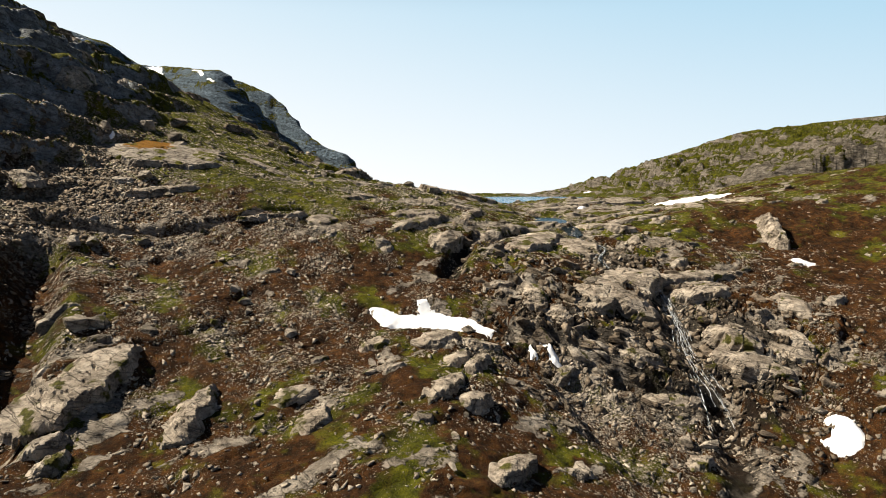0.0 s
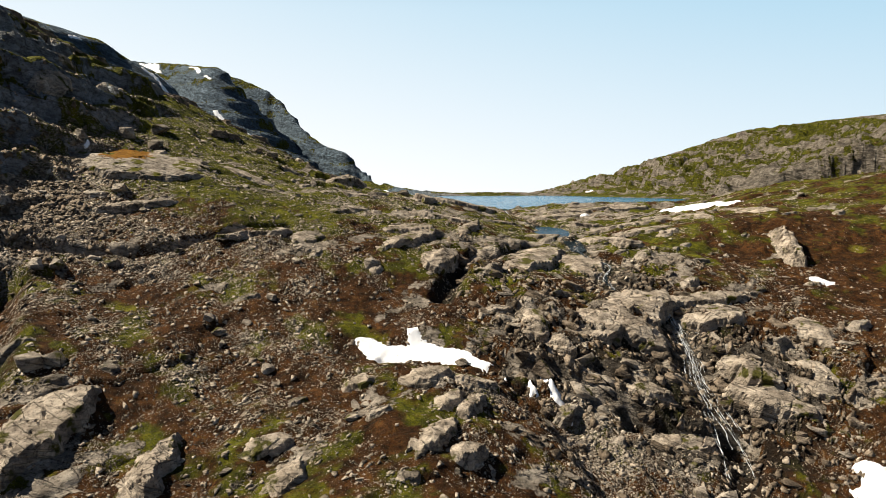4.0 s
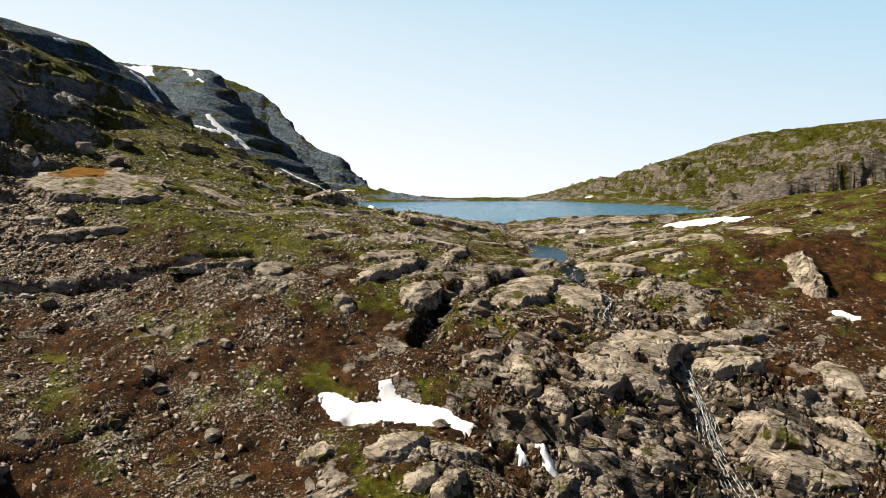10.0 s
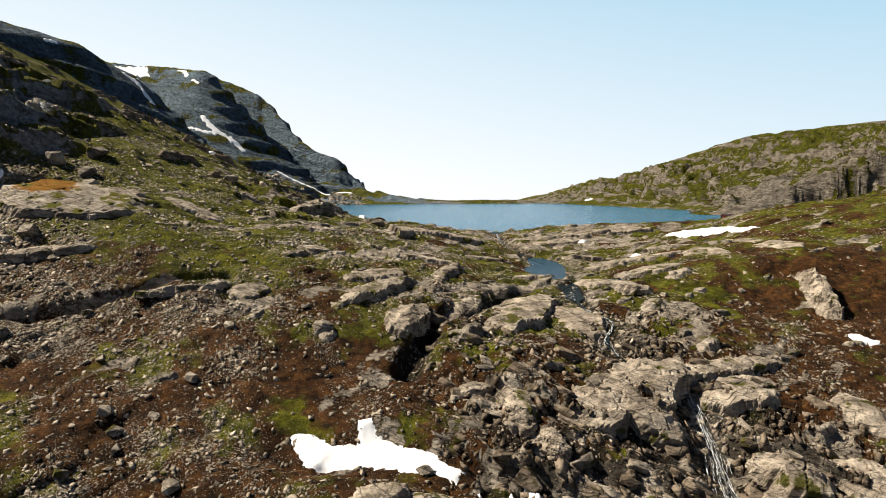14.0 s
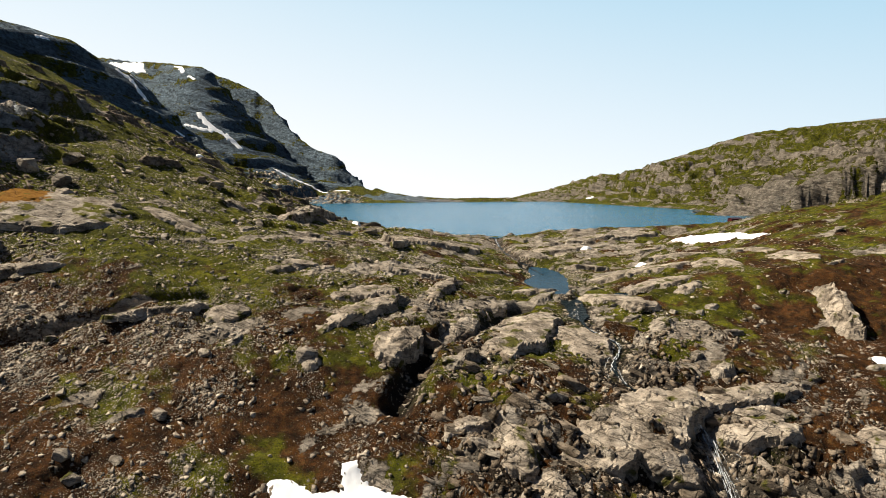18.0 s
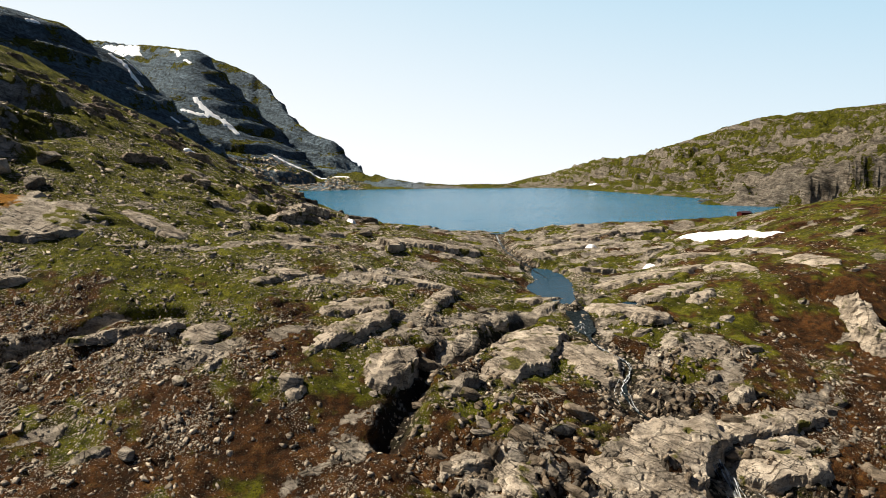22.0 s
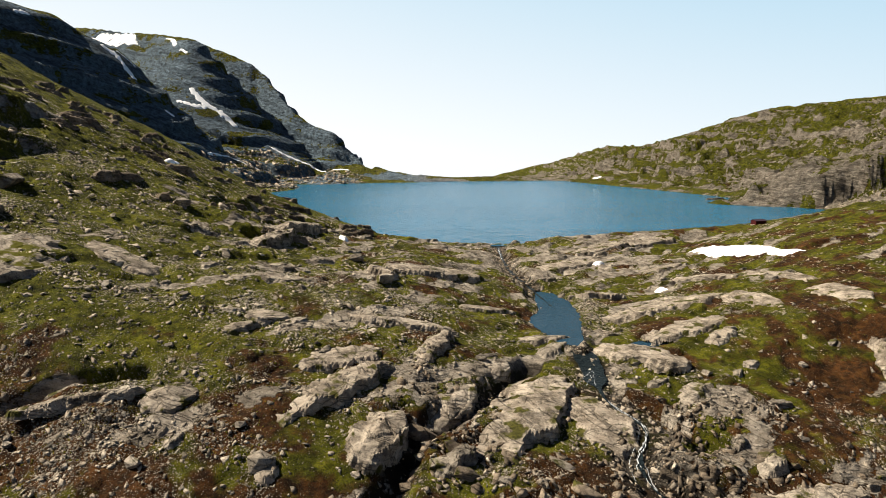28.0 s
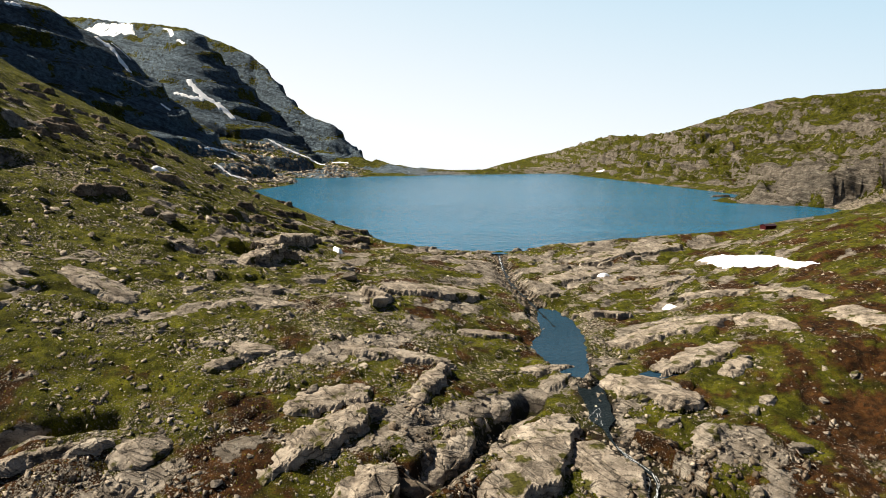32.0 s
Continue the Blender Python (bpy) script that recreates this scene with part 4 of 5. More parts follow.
BOULDERS_B = [  # x, y, size
    (-24.3, 109.5, 1.66), (-28.6, 148.8, 1.3), (14.4, 139.6, 1.55), (-9.2, 182.2, 2.59), (4.7, 144.7, 1.65), (12.7, 147.4, 1.42),
    (34.7, 150.6, 1.47), (-14.2, 159.1, 1.45), (-43.8, 188.7, 3.15), (-37.6, 195.1, 2.42), (-49.1, 154.4, 1.84), (-29.5, 170.5, 1.98),
    (59.1, 151.4, 1.19), (41.7, 150, 1.46), (-58.6, 155.6, 3.46), (-39.2, 143.8, 1.23), (84.1, 228.7, 1.76), (-72.7, 149.8, 4.5),
    (-56.3, 110.1, 2.39), (-19.5, 91.8, 0.91), (30.1, 110, 1.59),
]
for k, (x, y, length, width, tall, yaw) in enumerate(SLABS_A + SLABS_B + SLABS_C + SLABS_D + SLABS_E):
    blocks = slab_mesh("block", 100 + k, length * 1.3, width * 1.15, tall * (0.55 if y < 170 else 0.7), LICHEN_ROCK if length > 20 and x < -50 else SLAB_ROCK, True)
    at, turn = lean_on_ground(x, y, yaw + 180 if yaw < -45 else yaw, 0.3 * length, 1.25 if length > 20 and x < -50 else 0.9)
    ob = new("rock_outcrop", blocks[0] if len(blocks) == 1 else None)
    ob.matrix_world = Matrix.Translation(at + Vector((0, 0, 0.06 + tall * 0.1))) @ turn
    if len(blocks) > 1:
        for me in blocks:
            new("block", me).parent = ob
    tagged(ob, "%s grey gneiss slab with cracks and lichen %s" % ("long" if length > 9 else "short" if length < 5 else "broad", "among the turf" if y > 125 else "on the stony slope"),
           "rock", "bedrock slabs of the pass")
for k, (x, y, size) in enumerate(BOULDERS_A + BOULDERS_B):
    size = size if size < 3 else 3 + 0.4 * (size - 3)
    me = hull_mesh("boulder", 400 + k, size * 1.2, size * 0.95, size * 0.72, 16, 0.85, 0.035)
    at, turn = lean_on_ground(x, y, 77 * k, 0.3 * size, 0.5)
    ob = new("boulder", me)
    ob.matrix_world = Matrix.Translation(at + Vector((0, 0, size * 0.14))) @ turn
    tagged(ob, "%s grey boulder lying on the %s" % ("large angular" if size > 2.4 else "angular", "scree" if x < -40 else "turf"), "boulder", "boulders on the slopes")


def strewn(name, count, box, low, high, keep, seed, label, material=SCREE, thick=0.14, kind="stones"):
    """Many loose stones in one mesh; keep(x, y) is how likely a stone lies there."""
    rng = np.random.default_rng(seed)
    x, y = rng.uniform(box[0], box[1], count * 4), rng.uniform(box[2], box[3], count * 4)
    ok = rng.random(count * 4) < keep(x, y)
    x, y = x[ok][:count], y[ok][:count]
    n = len(x)
    size = low * (high / low) ** (rng.random(n) ** 2.8)
    z = ground_z(x, y)
    tilt_x, tilt_y = (ground_z(x + 0.7, y) - ground_z(x - 0.7, y)) / 1.4, (ground_z(x, y + 0.7) - ground_z(x, y - 0.7)) / 1.4
    tilt_x, tilt_y = np.clip(tilt_x, -0.8, 0.8) + rng.normal(0, 0.12, n), np.clip(tilt_y, -0.8, 0.8) + rng.normal(0, 0.12, n)
    base = []
    for k in range(10):
        bm = bmesh.new()
        pts = rng.uniform(-1, 1, (10, 3)) * (0.55, 0.45, thick)
        bmesh.ops.convex_hull(bm, input=[bm.verts.new(p) for p in pts])
        loose = [v for v in bm.verts if not v.link_faces]
        bmesh.ops.delete(bm, geom=loose, context="VERTS")
        bmesh.ops.triangulate(bm, faces=bm.faces)
        bm.verts.index_update()
        base.append((np.array([v.co for v in bm.verts]), np.array([[v.index for v in f.verts] for f in bm.faces])))
        bm.free()
    which = rng.integers(0, 10, n)
    a, b = rng.uniform(0, 6.283, n), rng.normal(0, 0.22, n)
    vs, fs, at = [], [], 0
    for k in range(10):
        s = np.where(which == k)[0]
        v, f = base[k]
        ca, sa, cb, sb = np.cos(a[s]), np.sin(a[s]), np.cos(b[s]), np.sin(b[s])
        px, py, pz = [v[None, :, i] * size[s, None] for i in range(3)]
        qx, qz = px * cb[:, None] + pz * sb[:, None], pz * cb[:, None] - px * sb[:, None]
        wx, wy = qx * ca[:, None] - py * sa[:, None], qx * sa[:, None] + py * ca[:, None]
        w = np.stack([wx + x[s, None], wy + y[s, None], qz + tilt_x[s, None] * wx + tilt_y[s, None] * wy + (z[s] + 0.06 * size[s])[:, None]], -1)
        vs.append(w.reshape(-1, 3))
        fs.append((f[None] + (np.arange(len(s)) * len(v))[:, None, None] + at).reshape(-1, 3))
        at += len(s) * len(v)
    v, f = np.vstack(vs), np.vstack(fs)
    me = bpy.data.meshes.new(name)
    me.vertices.add(len(v))
    me.vertices.foreach_set("co", v.astype(np.float32).ravel())
    me.loops.add(f.size)
    me.loops.foreach_set("vertex_index", f.astype(np.int32).ravel())
    me.polygons.add(len(f))
    me.polygons.foreach_set("loop_start", np.arange(0, f.size, 3, dtype=np.int32))
    me.update(calc_edges=True)
    me.materials.append(material)
    return tagged(new(name, me), label, kind, kind="stuff")


dry = lambda x, y: (1 - groove(x, y, STREAM, 2.0)) * (ground_z(x, y) > -40)
strewn("scree", 54000, (-85, 90, 62, 150), 0.13, 1.0, lambda x, y: stony(x, y) ** 1.6 * dry(x, y), 5, "loose grey stones strewn over the lower slope")
strewn("scree", 32000, (-80, 110, 145, 262), 0.16, 1.1, lambda x, y: stony(x, y) ** 1.6 * dry(x, y) * (ground_z(x, y) > 0.1 - 4 * (y < 240)), 6, "pale stones lying in the turf of the pass")
# this scree takes the darkened stone: the cliff's shade put into its colour
strewn("scree", 7000, (-90, -52, 85, 165), 0.25, 1.7, lambda x, y: mound(x, y, -70, 126, 13, 30), 7, "coarse grey block scree darkened for shade below the cliff", RUBBLE, 0.16)
strewn("scree", 4000, (160, 240, 330, 366), 0.5, 2.0, lambda x, y: mound(x, y, 180, 352, 18, 12) * (ground_z(x, y) > 0.2), 8, "grey block scree below the cliff across the bay")
strewn("scree", 3000, (-170, -60, 470, 640), 1.0, 5.0, lambda x, y: (ground_z(x, y) > 0.2) * (ground_z(x, y) < 26), 9, "grey block scree at the foot of the mountain")

strewn("scree", 1300, (-115, -28, 140, 262), 0.4, 2.0, lambda x, y: ease(0.1, 0.7, grain(x / 9, y / 9, 44) + 0.15) * mound(x, y, -66, 195, 32, 45), 17, "flat grey blocks scattered over the green hillside")
strewn("rubble", 6000, (2, 66, 82, 142), 0.25, 1.5, lambda x, y: craggy(x, y) * (1 - groove(x, y, STREAM, 1.6)), 14, "dark angular blocks broken from the ledges round the falls", RUBBLE, 0.3)
strewn("scree", 3000, (190, 360, 410, 560), 0.5, 2.0, lambda x, y: mound(x, y, 270, 470, 40, 40), 16, "grey block scree on the green hill")
growing = lambda x, y: ease(0.75, 0.35, bare(x, y, np.full_like(x, 0.3))) * dry(x, y) * (ground_z(x, y) > 0.2 - 4.5 * (y < 236))
strewn("heather", 8000, (-75, 85, 64, 150), 0.15, 0.4, growing, 31, "low tufts of heather and grass on the slope", TUFT, 0.13, "heather")
strewn("heather", 4000, (-90, 110, 145, 262), 0.2, 0.45, growing, 32, "low tufts of heather and grass on the pass", TUFT, 0.13, "heather")
strewn("gravel", 4200, (14, 46, 86, 243), 0.25, 1.6, lambda x, y: groove(x, y, BED[::6].tolist(), 4.2) * (1 - 0.75 * groove(x, y, BED[::6].tolist(), 1.2) * (1 - ease(158, 156, y))), 12, "stones along the banks of the stream")

strewn("gravel", 700, (14, 34, 194, 243), 0.4, 1.5, lambda x, y: groove(x, y, BED[::6].tolist(), 2.2), 41, "wet stones lying in the brook from the lake", RUBBLE, 0.25)

# ---------------- more rocks, one by one ----------------
def on_snow(x, y):
    """Whether a spot lies on one of the two large snow patches of the slope."""
    return ((x + 2) / 12) ** 2 + ((y - 102.5) / 4.5) ** 2 < 1 or math.hypot(x - 52, y - 88) < 5 or math.hypot(x - 80, y - 224) < 14


OUTCROPS = [slab_mesh("rock_outcrop", 700 + k, 4.2, 2.6, 0.75) for k in range(14)]
CRAGS = [slab_mesh("rock_crag", 740 + k, 4.2, 2.6, 0.75, DARK_ROCK) for k in range(8)]
LOOSE = [hull_mesh("loose_rock", 800 + k, 1.15, 0.85, 0.42, 11, 0.85, 0.03) for k in range(16)]
rng = np.random.default_rng(11)
placed = 0
while placed < 120:
    x, y = rng.uniform(-112, 95), rng.uniform(66, 250)
    if rng.random() > float(bare(np.array([x]), np.array([y]), np.array([0.3]))[0]) * 1.1 or float(craggy(np.array([x]), np.array([y]))[0]) > 0.5 or float(groove(np.array([x]), np.array([y]), STREAM, 4.0)[0]) > 0.01:
        continue
    if float(ground_z(x, y)) < 0.3 and y > 238 or on_snow(x, y):
        continue
    length = 1.6 * 3.6 ** rng.random()
    width, tall = length * rng.uniform(0.4, 0.75), length * rng.uniform(0.10, 0.2)
    at, turn = lean_on_ground(x, y, rng.normal(42, 22), 0.35 * length, 0.9)
    ob = new("rock_outcrop", OUTCROPS[placed % 14])
    ob.matrix_world = Matrix.Translation(at + Vector((0, 0, tall * 0.1))) @ turn @ Matrix.Diagonal((length / 4, width / 2.5, tall * 1.4, 1))
    tagged(ob, "%s grey gneiss hump rounded by ice and lichen-spotted" % ("small" if length < 3 else "low"), "rock", "ice-worn humps of the pass")
    placed += 1
placed = 0
while placed < 290:
    x, y = rng.uniform(-90, 90), rng.uniform(64, 240)
    if rng.random() > float(stony(np.array([x]), np.array([y]))[0]) ** 1.3 or float(groove(np.array([x]), np.array([y]), STREAM, 3.2)[0]) > 0.01:
        continue
    if on_snow(x, y):
        continue
    size = 0.75 * 2.7 ** (rng.random() ** 1.5)
    at, turn = lean_on_ground(x, y, rng.uniform(0, 360), 0.4 * size, 0.8)
    ob = new("loose_rock", LOOSE[placed % 16])
    ob.matrix_world = Matrix.Translation(at + Vector((0, 0, size * 0.10))) @ turn @ Matrix.Rotation(rng.normal(0, 0.3), 4, "X") @ Matrix.Scale(size, 4)
    tagged(ob, "%s angular grey rock lying loose on the slope" % ("head-high" if size > 1.7 else "knee-high"), "rock", "loose rocks on the slopes")
    placed += 1

placed = 0
while placed < 46:
    x, y = rng.uniform(-128, -72), rng.uniform(98, 200)
    length = rng.uniform(4, 12)
    width, tall = length * rng.uniform(0.35, 0.55), rng.uniform(0.9, 1.8)
    if x > -80 and y > 140:
        continue
    at, turn = lean_on_ground(x, y, rng.normal(95, 18), 0.3 * width, 0.3)
    ob = new("rock_ledge", OUTCROPS[placed % 14])
    ob.matrix_world = Matrix.Translation(at - Vector((0, 0, 0.1))) @ turn @ Matrix.Rotation(3.1416, 4, "Z") @ Matrix.Diagonal((length / 4, width / 2.5, tall, 1))
    tagged(ob, "%s dark gneiss ledge with a flat lit top" % ("long" if length > 8 else "short"), "rock", "ledges of the shaded cliff")
    placed += 1

placed = 0
while placed < 90:
    x, y = rng.uniform(-128, -14), rng.uniform(185, 286)
    if y > 284 + 0.5 * x + 30 or float(ground_z(x, y)) < 1.2 or rng.random() > 0.35 + 0.65 * float(craggy(np.array([x]), np.array([y]))[0]):
        continue
    length = rng.uniform(2.5, 8)
    width, tall = length * rng.uniform(0.4, 0.6), rng.uniform(0.5, 1.1)
    at, turn = lean_on_ground(x, y, rng.normal(60, 25), 0.3 * width, 0.5)
    ob = new("rock_crag", CRAGS[placed % 8])
    ob.matrix_world = Matrix.Translation(at + Vector((0, 0, 0.1 * tall))) @ turn @ Matrix.Diagonal((length / 4, width / 2.5, tall * 1.5, 1))
    tagged(ob, "%s dark crag standing out of the green hillside" % ("long" if length > 6 else "short"), "rock", "crags of the green hillside")
    placed += 1

islet = new("islet", slab_mesh("islet", 61, 11, 6, 1.4))
islet.matrix_world = Matrix.Translation((150, 424, -0.35))
tagged(islet, "low pale rock islet in the lake near the shore", "rock")

BLOCKS = [hull_mesh("rock_block", 900 + k, 1.1, 1.1, 1.6, 18, 0.95, 0.03, ROCK if k % 3 == 0 else DARK_ROCK) for k in range(18)]
placed = 0
while placed < 240:
    x, y = rng.uniform(4, 66), rng.uniform(82, 140)
    if rng.random() > float(craggy(np.array([x]), np.array([y]))[0]) ** 1.2 or float(groove(np.array([x]), np.array([y]), STREAM, 2.2)[0]) > 0.01:
        continue
    if float(groove(np.array([x]), np.array([y]), SNOW_GULLY, 2.6)[0]) > 0.01:
        continue
    length = 0.9 * 4.6 ** (rng.random() ** 1.3)
    width, tall = length * rng.uniform(0.35, 0.7), length * rng.uniform(0.16, 0.34)
    at, turn = lean_on_ground(x, y, 0, 0.4 * length, 0.35)
    ob = new("rock_block", BLOCKS[placed % 18])
    ob.matrix_world = Matrix.Translation(at + Vector((0, 0, tall * 0.1))) @ turn @ pose(0, 0, 0, rng.normal(0, 7), rng.normal(19, 7), rng.normal(-8, 22)) @ Matrix.Diagonal((length, width, tall, 1))
    tagged(ob, "%s sharp-edged block of bedded gneiss by the falls" % ("large" if length > 2.6 else "small"), "rock", "broken blocks round the falls")
    placed += 1


# ---------------- snow ----------------
def snow_patch(line, thick, step, label, wide=1.2, ragged=0.5, streak=0.0):
    xs, ys = np.array(line).T
    pad = streak + 2 * step
    gx, gy = np.arange(xs.min() - pad, xs.max() + pad + step, step), np.arange(ys.min() - pad, ys.max() + pad + step, step)
    mx, my = np.meshgrid(gx, gy)
    if streak:
        far = np.full(mx.shape, 1e3)
        for (x0, y0), (x1, y1) in zip(line, line[1:]):
            dx, dy = x1 - x0, y1 - y0
            t = np.clip(((mx - x0) * dx + (my - y0) * dy) / (dx * dx + dy * dy + 1e-9), 0, 1)
            far = np.minimum(far, np.hypot(mx - x0 - t * dx, my - y0 - t * dy))
        inner = streak - far
    else:
        inner = inside_by(mx, my, line)
    d = inner + ragged * fbm(mx / (2.4 * ragged + 0.4), my / (2.4 * ragged + 0.4), 3, 87)
    level = np.zeros_like(mx)
    for ox, oy in ((0, 0), (wide, 0), (-wide, 0), (0, wide), (0, -wide)):
        level += ground_z(mx + ox, my + oy) / 5
    level = np.maximum(level, ground_z(mx, my) - 0.15 * thick)
    top = level + thick * ease(0, wide, d) + 0.08 * thick * grain(mx / 1.7, my / 1.7, 88)
    top = np.where(d > 0, top, ground_z(mx, my) - 0.5 * thick)
    keep = d > -1.6 * step
    index = -np.ones(mx.shape, int)
    index[keep] = np.arange(keep.sum())
    co = np.stack([mx[keep], my[keep], top[keep]], -1)
    faces = []
    a, b, c, e = index[:-1, :-1], index[:-1, 1:], index[1:, 1:], index[1:, :-1]
    ok = (a >= 0) & (b >= 0) & (c >= 0) & (e >= 0)
    faces = np.stack([a[ok], b[ok], c[ok], e[ok]], -1)
    me = bpy.data.meshes.new("snow_patch")
    me.from_pydata(co.tolist(), [], faces.tolist())
    me.polygons.foreach_set("use_smooth", [True] * len(me.polygons))
    me.materials.append(SNOW)
    return tagged(new("snow_patch", me), label, "snow", "old snow patches")


snow_patch([(-11.3, 103.2), (-11.0, 104.0), (-8.7, 104.3), (-6.6, 103.3), (-4.0, 103.5), (-4.2, 106.1), (-2.6, 106.8), (-1.8, 104.8), (-0.2, 104.3), (2.3, 103.3), (4.7, 102.5), (6.2, 101.3), (8.1, 100.8), (7.0, 99.2), (4.7, 100.1), (0.9, 100.6), (-4.8, 100.8), (-8.4, 99.5), (-9.9, 101.0)],
           0.22, 0.3, "broad old snow patch lying in a hollow of the stony slope", 0.6, 0.12)
snow_patch([(15.0, 101.1), (14.4, 100.3), (15.6, 96.6), (16.9, 96.2), (17.2, 96.8), (16.2, 98.5)],
           0.6, 0.25, "narrow tongue of old snow between boulders", 0.6, 0.2)
snow_patch([(16.5, 95.5), (17.7, 95.9), (18.3, 95.5), (17.9, 94.5), (16.7, 94.3)],
           0.6, 0.25, "small block of old snow in the gully", 0.6, 0.2)
snow_patch([(9.0, 98.1), (9.6, 98.0), (10.3, 98.2), (9.4, 97.4)],
           0.8, 0.2, "scrap of old snow among the stones", 0.4, 0.12)
snow_patch([(12.4, 99.3), (13.1, 99.7), (13.9, 97.3), (12.6, 97.3)],
           0.8, 0.2, "scrap of old snow among the stones", 0.5, 0.15)
snow_patch([(51.5, 90.6), (53.2, 91.1), (54.8, 89.3), (55.0, 86.9), (53.9, 85.3), (51.7, 84.5), (49.4, 85.3), (48.9, 87.2), (51.1, 87.9)],
           0.45, 0.3, "rounded old snow patch with stones melting out", 0.8, 0.3)
snow_patch([(69.4, 137.0), (70.8, 136.8), (74.1, 135.3), (73.1, 134.1), (69.6, 133.8)],
           0.4, 0.3, "thin strip of snow under the outcrop", 0.7, 0.2)
snow_patch([(71.4, 236.0), (76.7, 237.9), (85.2, 224.8), (86.2, 215.9), (88.9, 210.1), (85.5, 209.4), (79.4, 220.4), (73.9, 223.1)],
           0.5, 0.6, "long white snow patch near the lake shore", 1.5, 0.5)
snow_patch([(42.5, 218.8), (44.7, 220.5), (46.3, 219.5), (44.0, 217.4)],
           0.5, 0.3, "small snow scrap on flat bedrock", 0.6, 0.2)
snow_patch([(50.7, 195.7), (52.4, 196.9), (53.5, 193.9), (51.3, 193.4)],
           0.5, 0.3, "small snow scrap on flat bedrock", 0.6, 0.2)
snow_patch([(-18.0, 216.3), (-14.4, 211.2), (-14.9, 208.0), (-16.6, 209.9)],
           0.8, 0.3, "snow scrap in a hollow behind the knoll", 0.7, 0.2)
snow_patch([(-59.3, 218.7), (-60.2, 227.0), (-57.6, 226.4), (-57.6, 219.9)],
           0.6, 0.3, "snow scrap on the green hillside", 0.7, 0.2)
snow_patch([(-71.8, 148.1), (-70.5, 149.9), (-70.2, 148.5), (-71.1, 147.5)],
           1.1, 0.25, "shaded snow remnant beside the big slab", 0.6, 0.3)
for line, half, label in SNOW_STREAKS:
    snow_patch(line, 0.5, 0.7, label, 1.0, 0.55 * half, 0.8 * half)
snow_patch([(-396.0, 836.0), (-376.0, 838.0), (-352.0, 829.0), (-332.0, 822.0), (-318.0, 800.0), (-324.0, 792.0), (-356.0, 802.0), (-390.0, 818.0)],
           1.5, 1.5, "wide snowfield under the mountain top", 3, 2.5)
snow_patch([(125, 620), (129, 617), (133, 616), (134, 619), (128, 622)],
           0.8, 1.0, "small snow bank on the far shore of the lake", 1.5, 0.6)



# ---------------- running water ----------------
def ribbon(name, line, zs, halves, material, thick=0.06):
    """A strip of water of changing width along a line, with a little depth."""
    bm = bmesh.new()
    n = len(line)
    rings = []
    for k in range(n):
        a, b = line[max(k - 1, 0)], line[min(k + 1, n - 1)]
        dx, dy = b[0] - a[0], b[1] - a[1]
        l = math.hypot(dx, dy) or 1
        ox, oy = -dy / l * halves[k], dx / l * halves[k]
        x, y = line[k]
        rings.append([bm.verts.new((x + ox, y + oy, zs[k])), bm.verts.new((x - ox, y - oy, zs[k])), bm.verts.new((x - ox, y - oy, zs[k] - thick)), bm.verts.new((x + ox, y + oy, zs[k] - thick))])
    for p, q in zip(rings, rings[1:]):
        for i in range(4):
            bm.faces.new((p[i], p[(i + 1) % 4], q[(i + 1) % 4], q[i]))
    bmesh.ops.recalc_face_normals(bm, faces=bm.faces)
    return part(name, bm, material)


BED_GROUND = ground_z(BED[:, 0], BED[:, 1])
upper = BED[:, 1] > 120.5
tagged(ribbon("stream", BED[upper].tolist(), (BED_Z[upper] - 0.03).tolist(), np.maximum(BED_HALF[upper], 0.1).tolist(), BROOK, 0.1), "dark clear mountain stream winding over bedrock to the falls", "stream", kind="structure")
for rim, level, label in ((POOL_RIM, POOL_LEVEL, "still blue pool of the stream between bedrock and gravel"), (SIDE_RIM, SIDE_LEVEL, "small dark pool in a hollow of the bedrock")):
    middle = np.mean(rim, axis=0)
    wide = [tuple(middle + (np.array(p) - middle) * (1 + 0.9 / np.linalg.norm(np.array(p) - middle))) for p in rim]
    tagged(part("pool", outline_mesh(wide, level), POOL), label, "pool", kind="structure")
rng = np.random.default_rng(23)


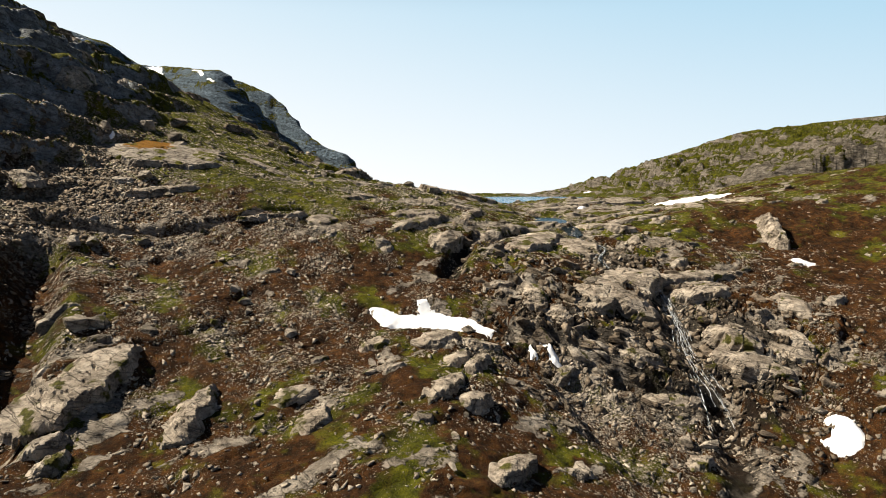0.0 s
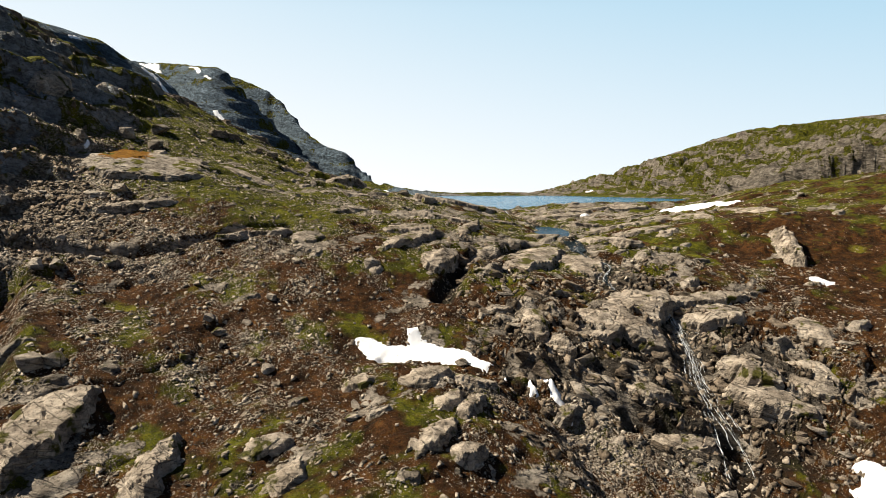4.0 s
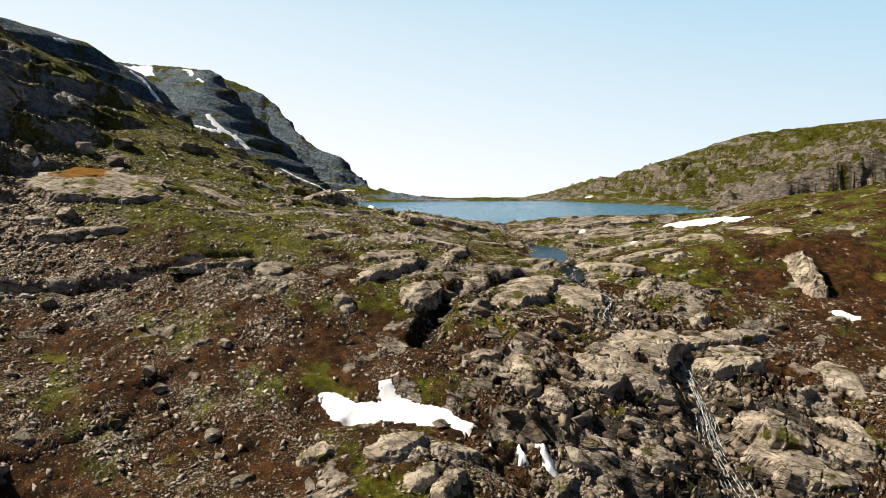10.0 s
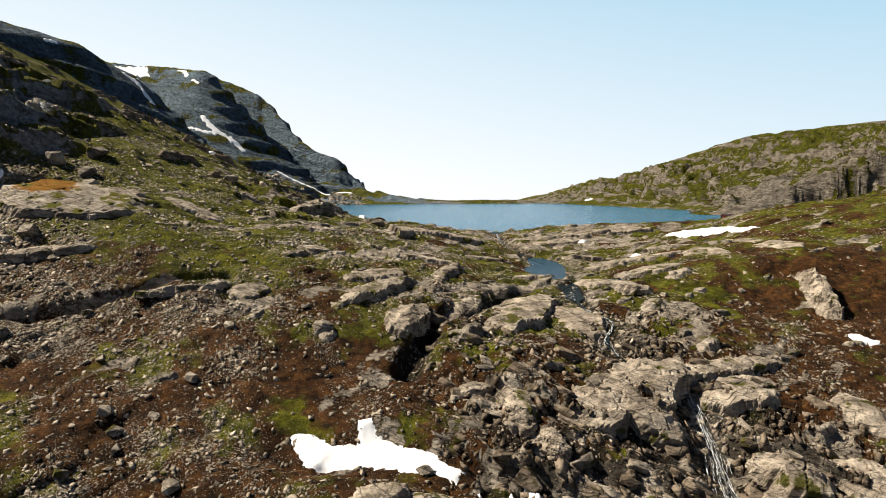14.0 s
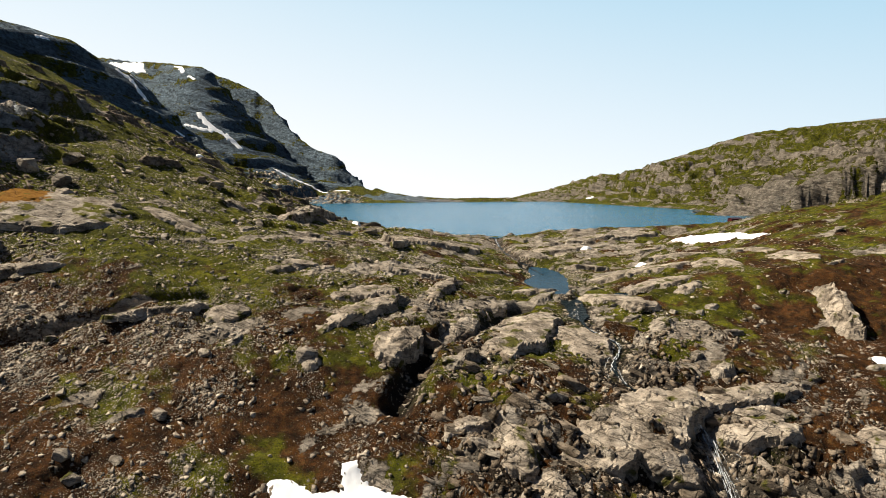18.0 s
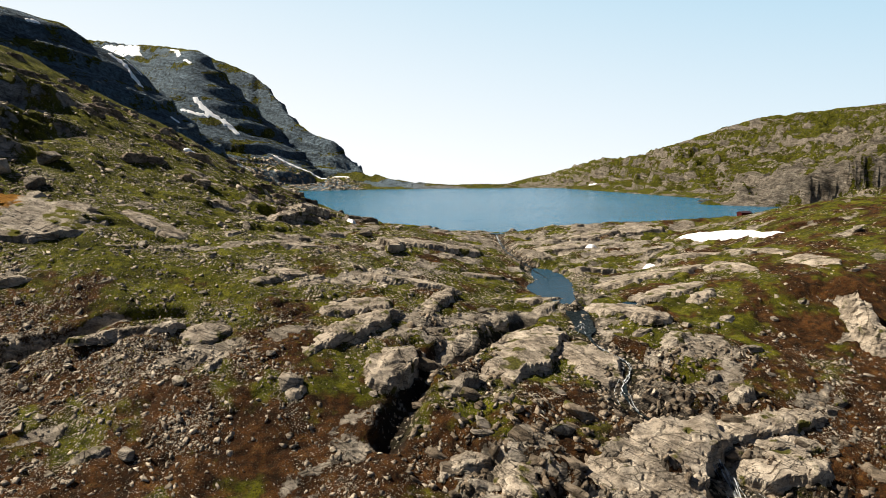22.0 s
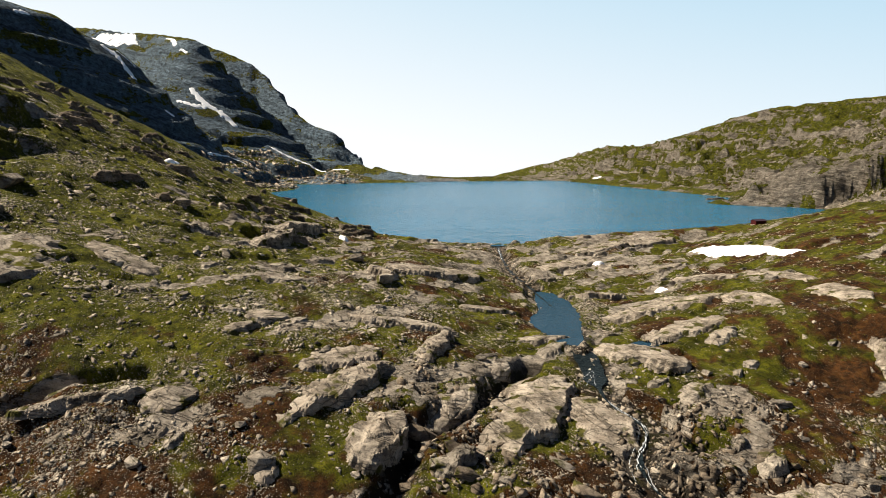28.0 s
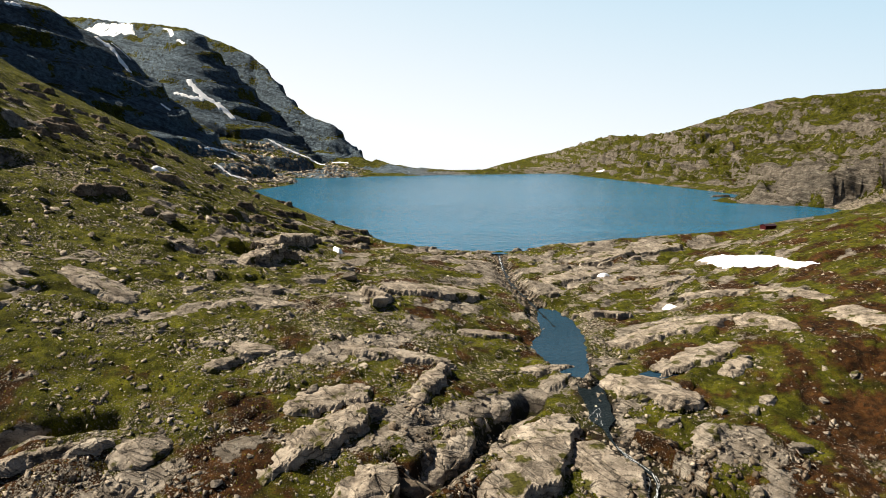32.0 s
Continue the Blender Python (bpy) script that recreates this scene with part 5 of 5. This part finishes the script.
def white_water(first, last, strands, spread, half, label, lift=0.05):
    """Strands of white water between two distances (by y) along the stream."""
    ks = np.where((BED[:, 1] <= first) & (BED[:, 1] >= last))[0]
    thing = tagged(new("waterfall"), label, "waterfall")
    thing.location = (float(BED[ks[-1], 0]), float(BED[ks[-1], 1]), float(BED_GROUND[ks[-1]]))
    for s in range(strands):
        off, drift = rng.normal(0, spread), rng.normal(0, spread * 0.8)
        i0, i1 = sorted(rng.choice(len(ks), 2, replace=False)) if s > 1 else (0, len(ks) - 1)
        if i1 - i0 < 5:
            i0, i1 = 0, len(ks) - 1
        pick = ks[i0:i1 + 1]
        t = np.linspace(0, 1, len(pick))
        x = BED[pick, 0] + ((off + drift * t) * (0.4 + 1.6 * t) + 0.4 * grain(t * 7 + 3.3 * s, t * 0 + s, 91) + 0.08 * grain(t * 22 + 1.7 * s, t * 0 + s, 92)) * ease(0, 0.1, t)
        y = BED[pick, 1] + 0.2 * np.sin(t * 14 + 2 * s)
        z = np.maximum(np.maximum(ground_z(x, y), ground_z(x, y - 0.5)) + lift, BED_Z[pick] + 0.03)
        w = half * rng.uniform(0.5, 1.2) * (0.25 + 1.3 * np.abs(grain(t * 16 + 2.1 * s, t * 0 + s, 93)))
        strand = ribbon("strand", list(zip(x.tolist(), y.tolist())), z.tolist(), w.tolist(), FOAM, 0.05)
        strand.parent = thing
        strand.matrix_parent_inverse = Matrix.Translation(thing.location).inverted()
    return thing


white_water(121, 88, 13, 0.6, 0.07, "thin white waterfall in several strands down dark stepped rock")
white_water(140, 124.5, 4, 0.3, 0.09, "small foaming cascade between pale slabs")
white_water(149, 144, 3, 0.3, 0.07, "short white riffle below the pool")
white_water(240, 224, 3, 0.2, 0.12, "white riffle of the stream at the lake's outlet")


# ---------------- the red hut by the shore ----------------
def board_material(name, colour):
    m = Nodes(name)
    n = m.noise(3.0, 4, 0.6, 0.0, m.stretched((6.0, 6.0, 0.4), (0, 0, 0)))
    c = m.mix(m.ramp(n, (0.3, 0.0), (0.7, 1.0)), tuple(v * 0.6 for v in colour), colour)
    return m.finish(Base_Color=c, Roughness=0.8, Normal=m.bump(n, 0.4, 0.03))


def box(w, d, h, at=(0, 0, 0)):
    bm = bmesh.new()
    bmesh.ops.create_cube(bm, size=1)
    for v in bm.verts:
        v.co = (v.co.x * w + at[0], v.co.y * d + at[1], (v.co.z + 0.5) * h + at[2])
    bmesh.ops.bevel(bm, geom=bm.edges[:], offset=0.03, segments=1, affect="EDGES")
    return bm


RED = board_material("red_boards", (0.07, 0.012, 0.013))
ROOF = board_material("dark_roofing", (0.06, 0.035, 0.045))
STONE_BASE = ROCK
hut = tagged(new("hut"), "small dark red wooden hut with low roof by the lake", "hut")
hx, hy = 105.0, 270.0
hut.location = (hx, hy, float(ground_z(hx, hy)) + 0.1)
hut.rotation_euler = (0, 0, radians(14))
hut.scale = (0.62, 0.62, 0.62)
part("foundation", box(6.2, 4.4, 0.9, (0, 0, -0.6)), STONE_BASE, hut)
for name, w, d, at in (("wall", 6.0, 0.14, (0, -2.0, 0.25)), ("wall", 6.0, 0.14, (0, 2.0, 0.25)), ("wall", 0.14, 3.86, (-2.93, 0, 0.25)), ("wall", 0.14, 3.86, (2.93, 0, 0.25))):
    part(name, box(w, d, 2.0, at), RED, hut, "red-painted board wall")
for side in (-1, 1):
    bm = box(6.6, 2.55, 0.12)
    ob = part("roof_panel", bm, ROOF, hut, "dark weathered roof half")
    ob.location = (0, side * 1.16, 2.42)
    ob.rotation_euler = (radians(-17 * side), 0, 0)
for end in (-1, 1):
    bm = bmesh.new()
    tri = [(end * 2.93, -2.0, 2.2), (end * 2.93, 2.0, 2.2), (end * 2.93, 0, 2.8)]
    a = [bm.verts.new((x - 0.06, y, z)) for x, y, z in tri]
    b = [bm.verts.new((x + 0.06, y, z)) for x, y, z in tri]
    bm.faces.new(a), bm.faces.new(b[::-1])
    for i in range(3):
        bm.faces.new((a[i], b[i], b[(i + 1) % 3], a[(i + 1) % 3]))
    bmesh.ops.recalc_face_normals(bm, faces=bm.faces)
    part("gable", bm, RED, hut)
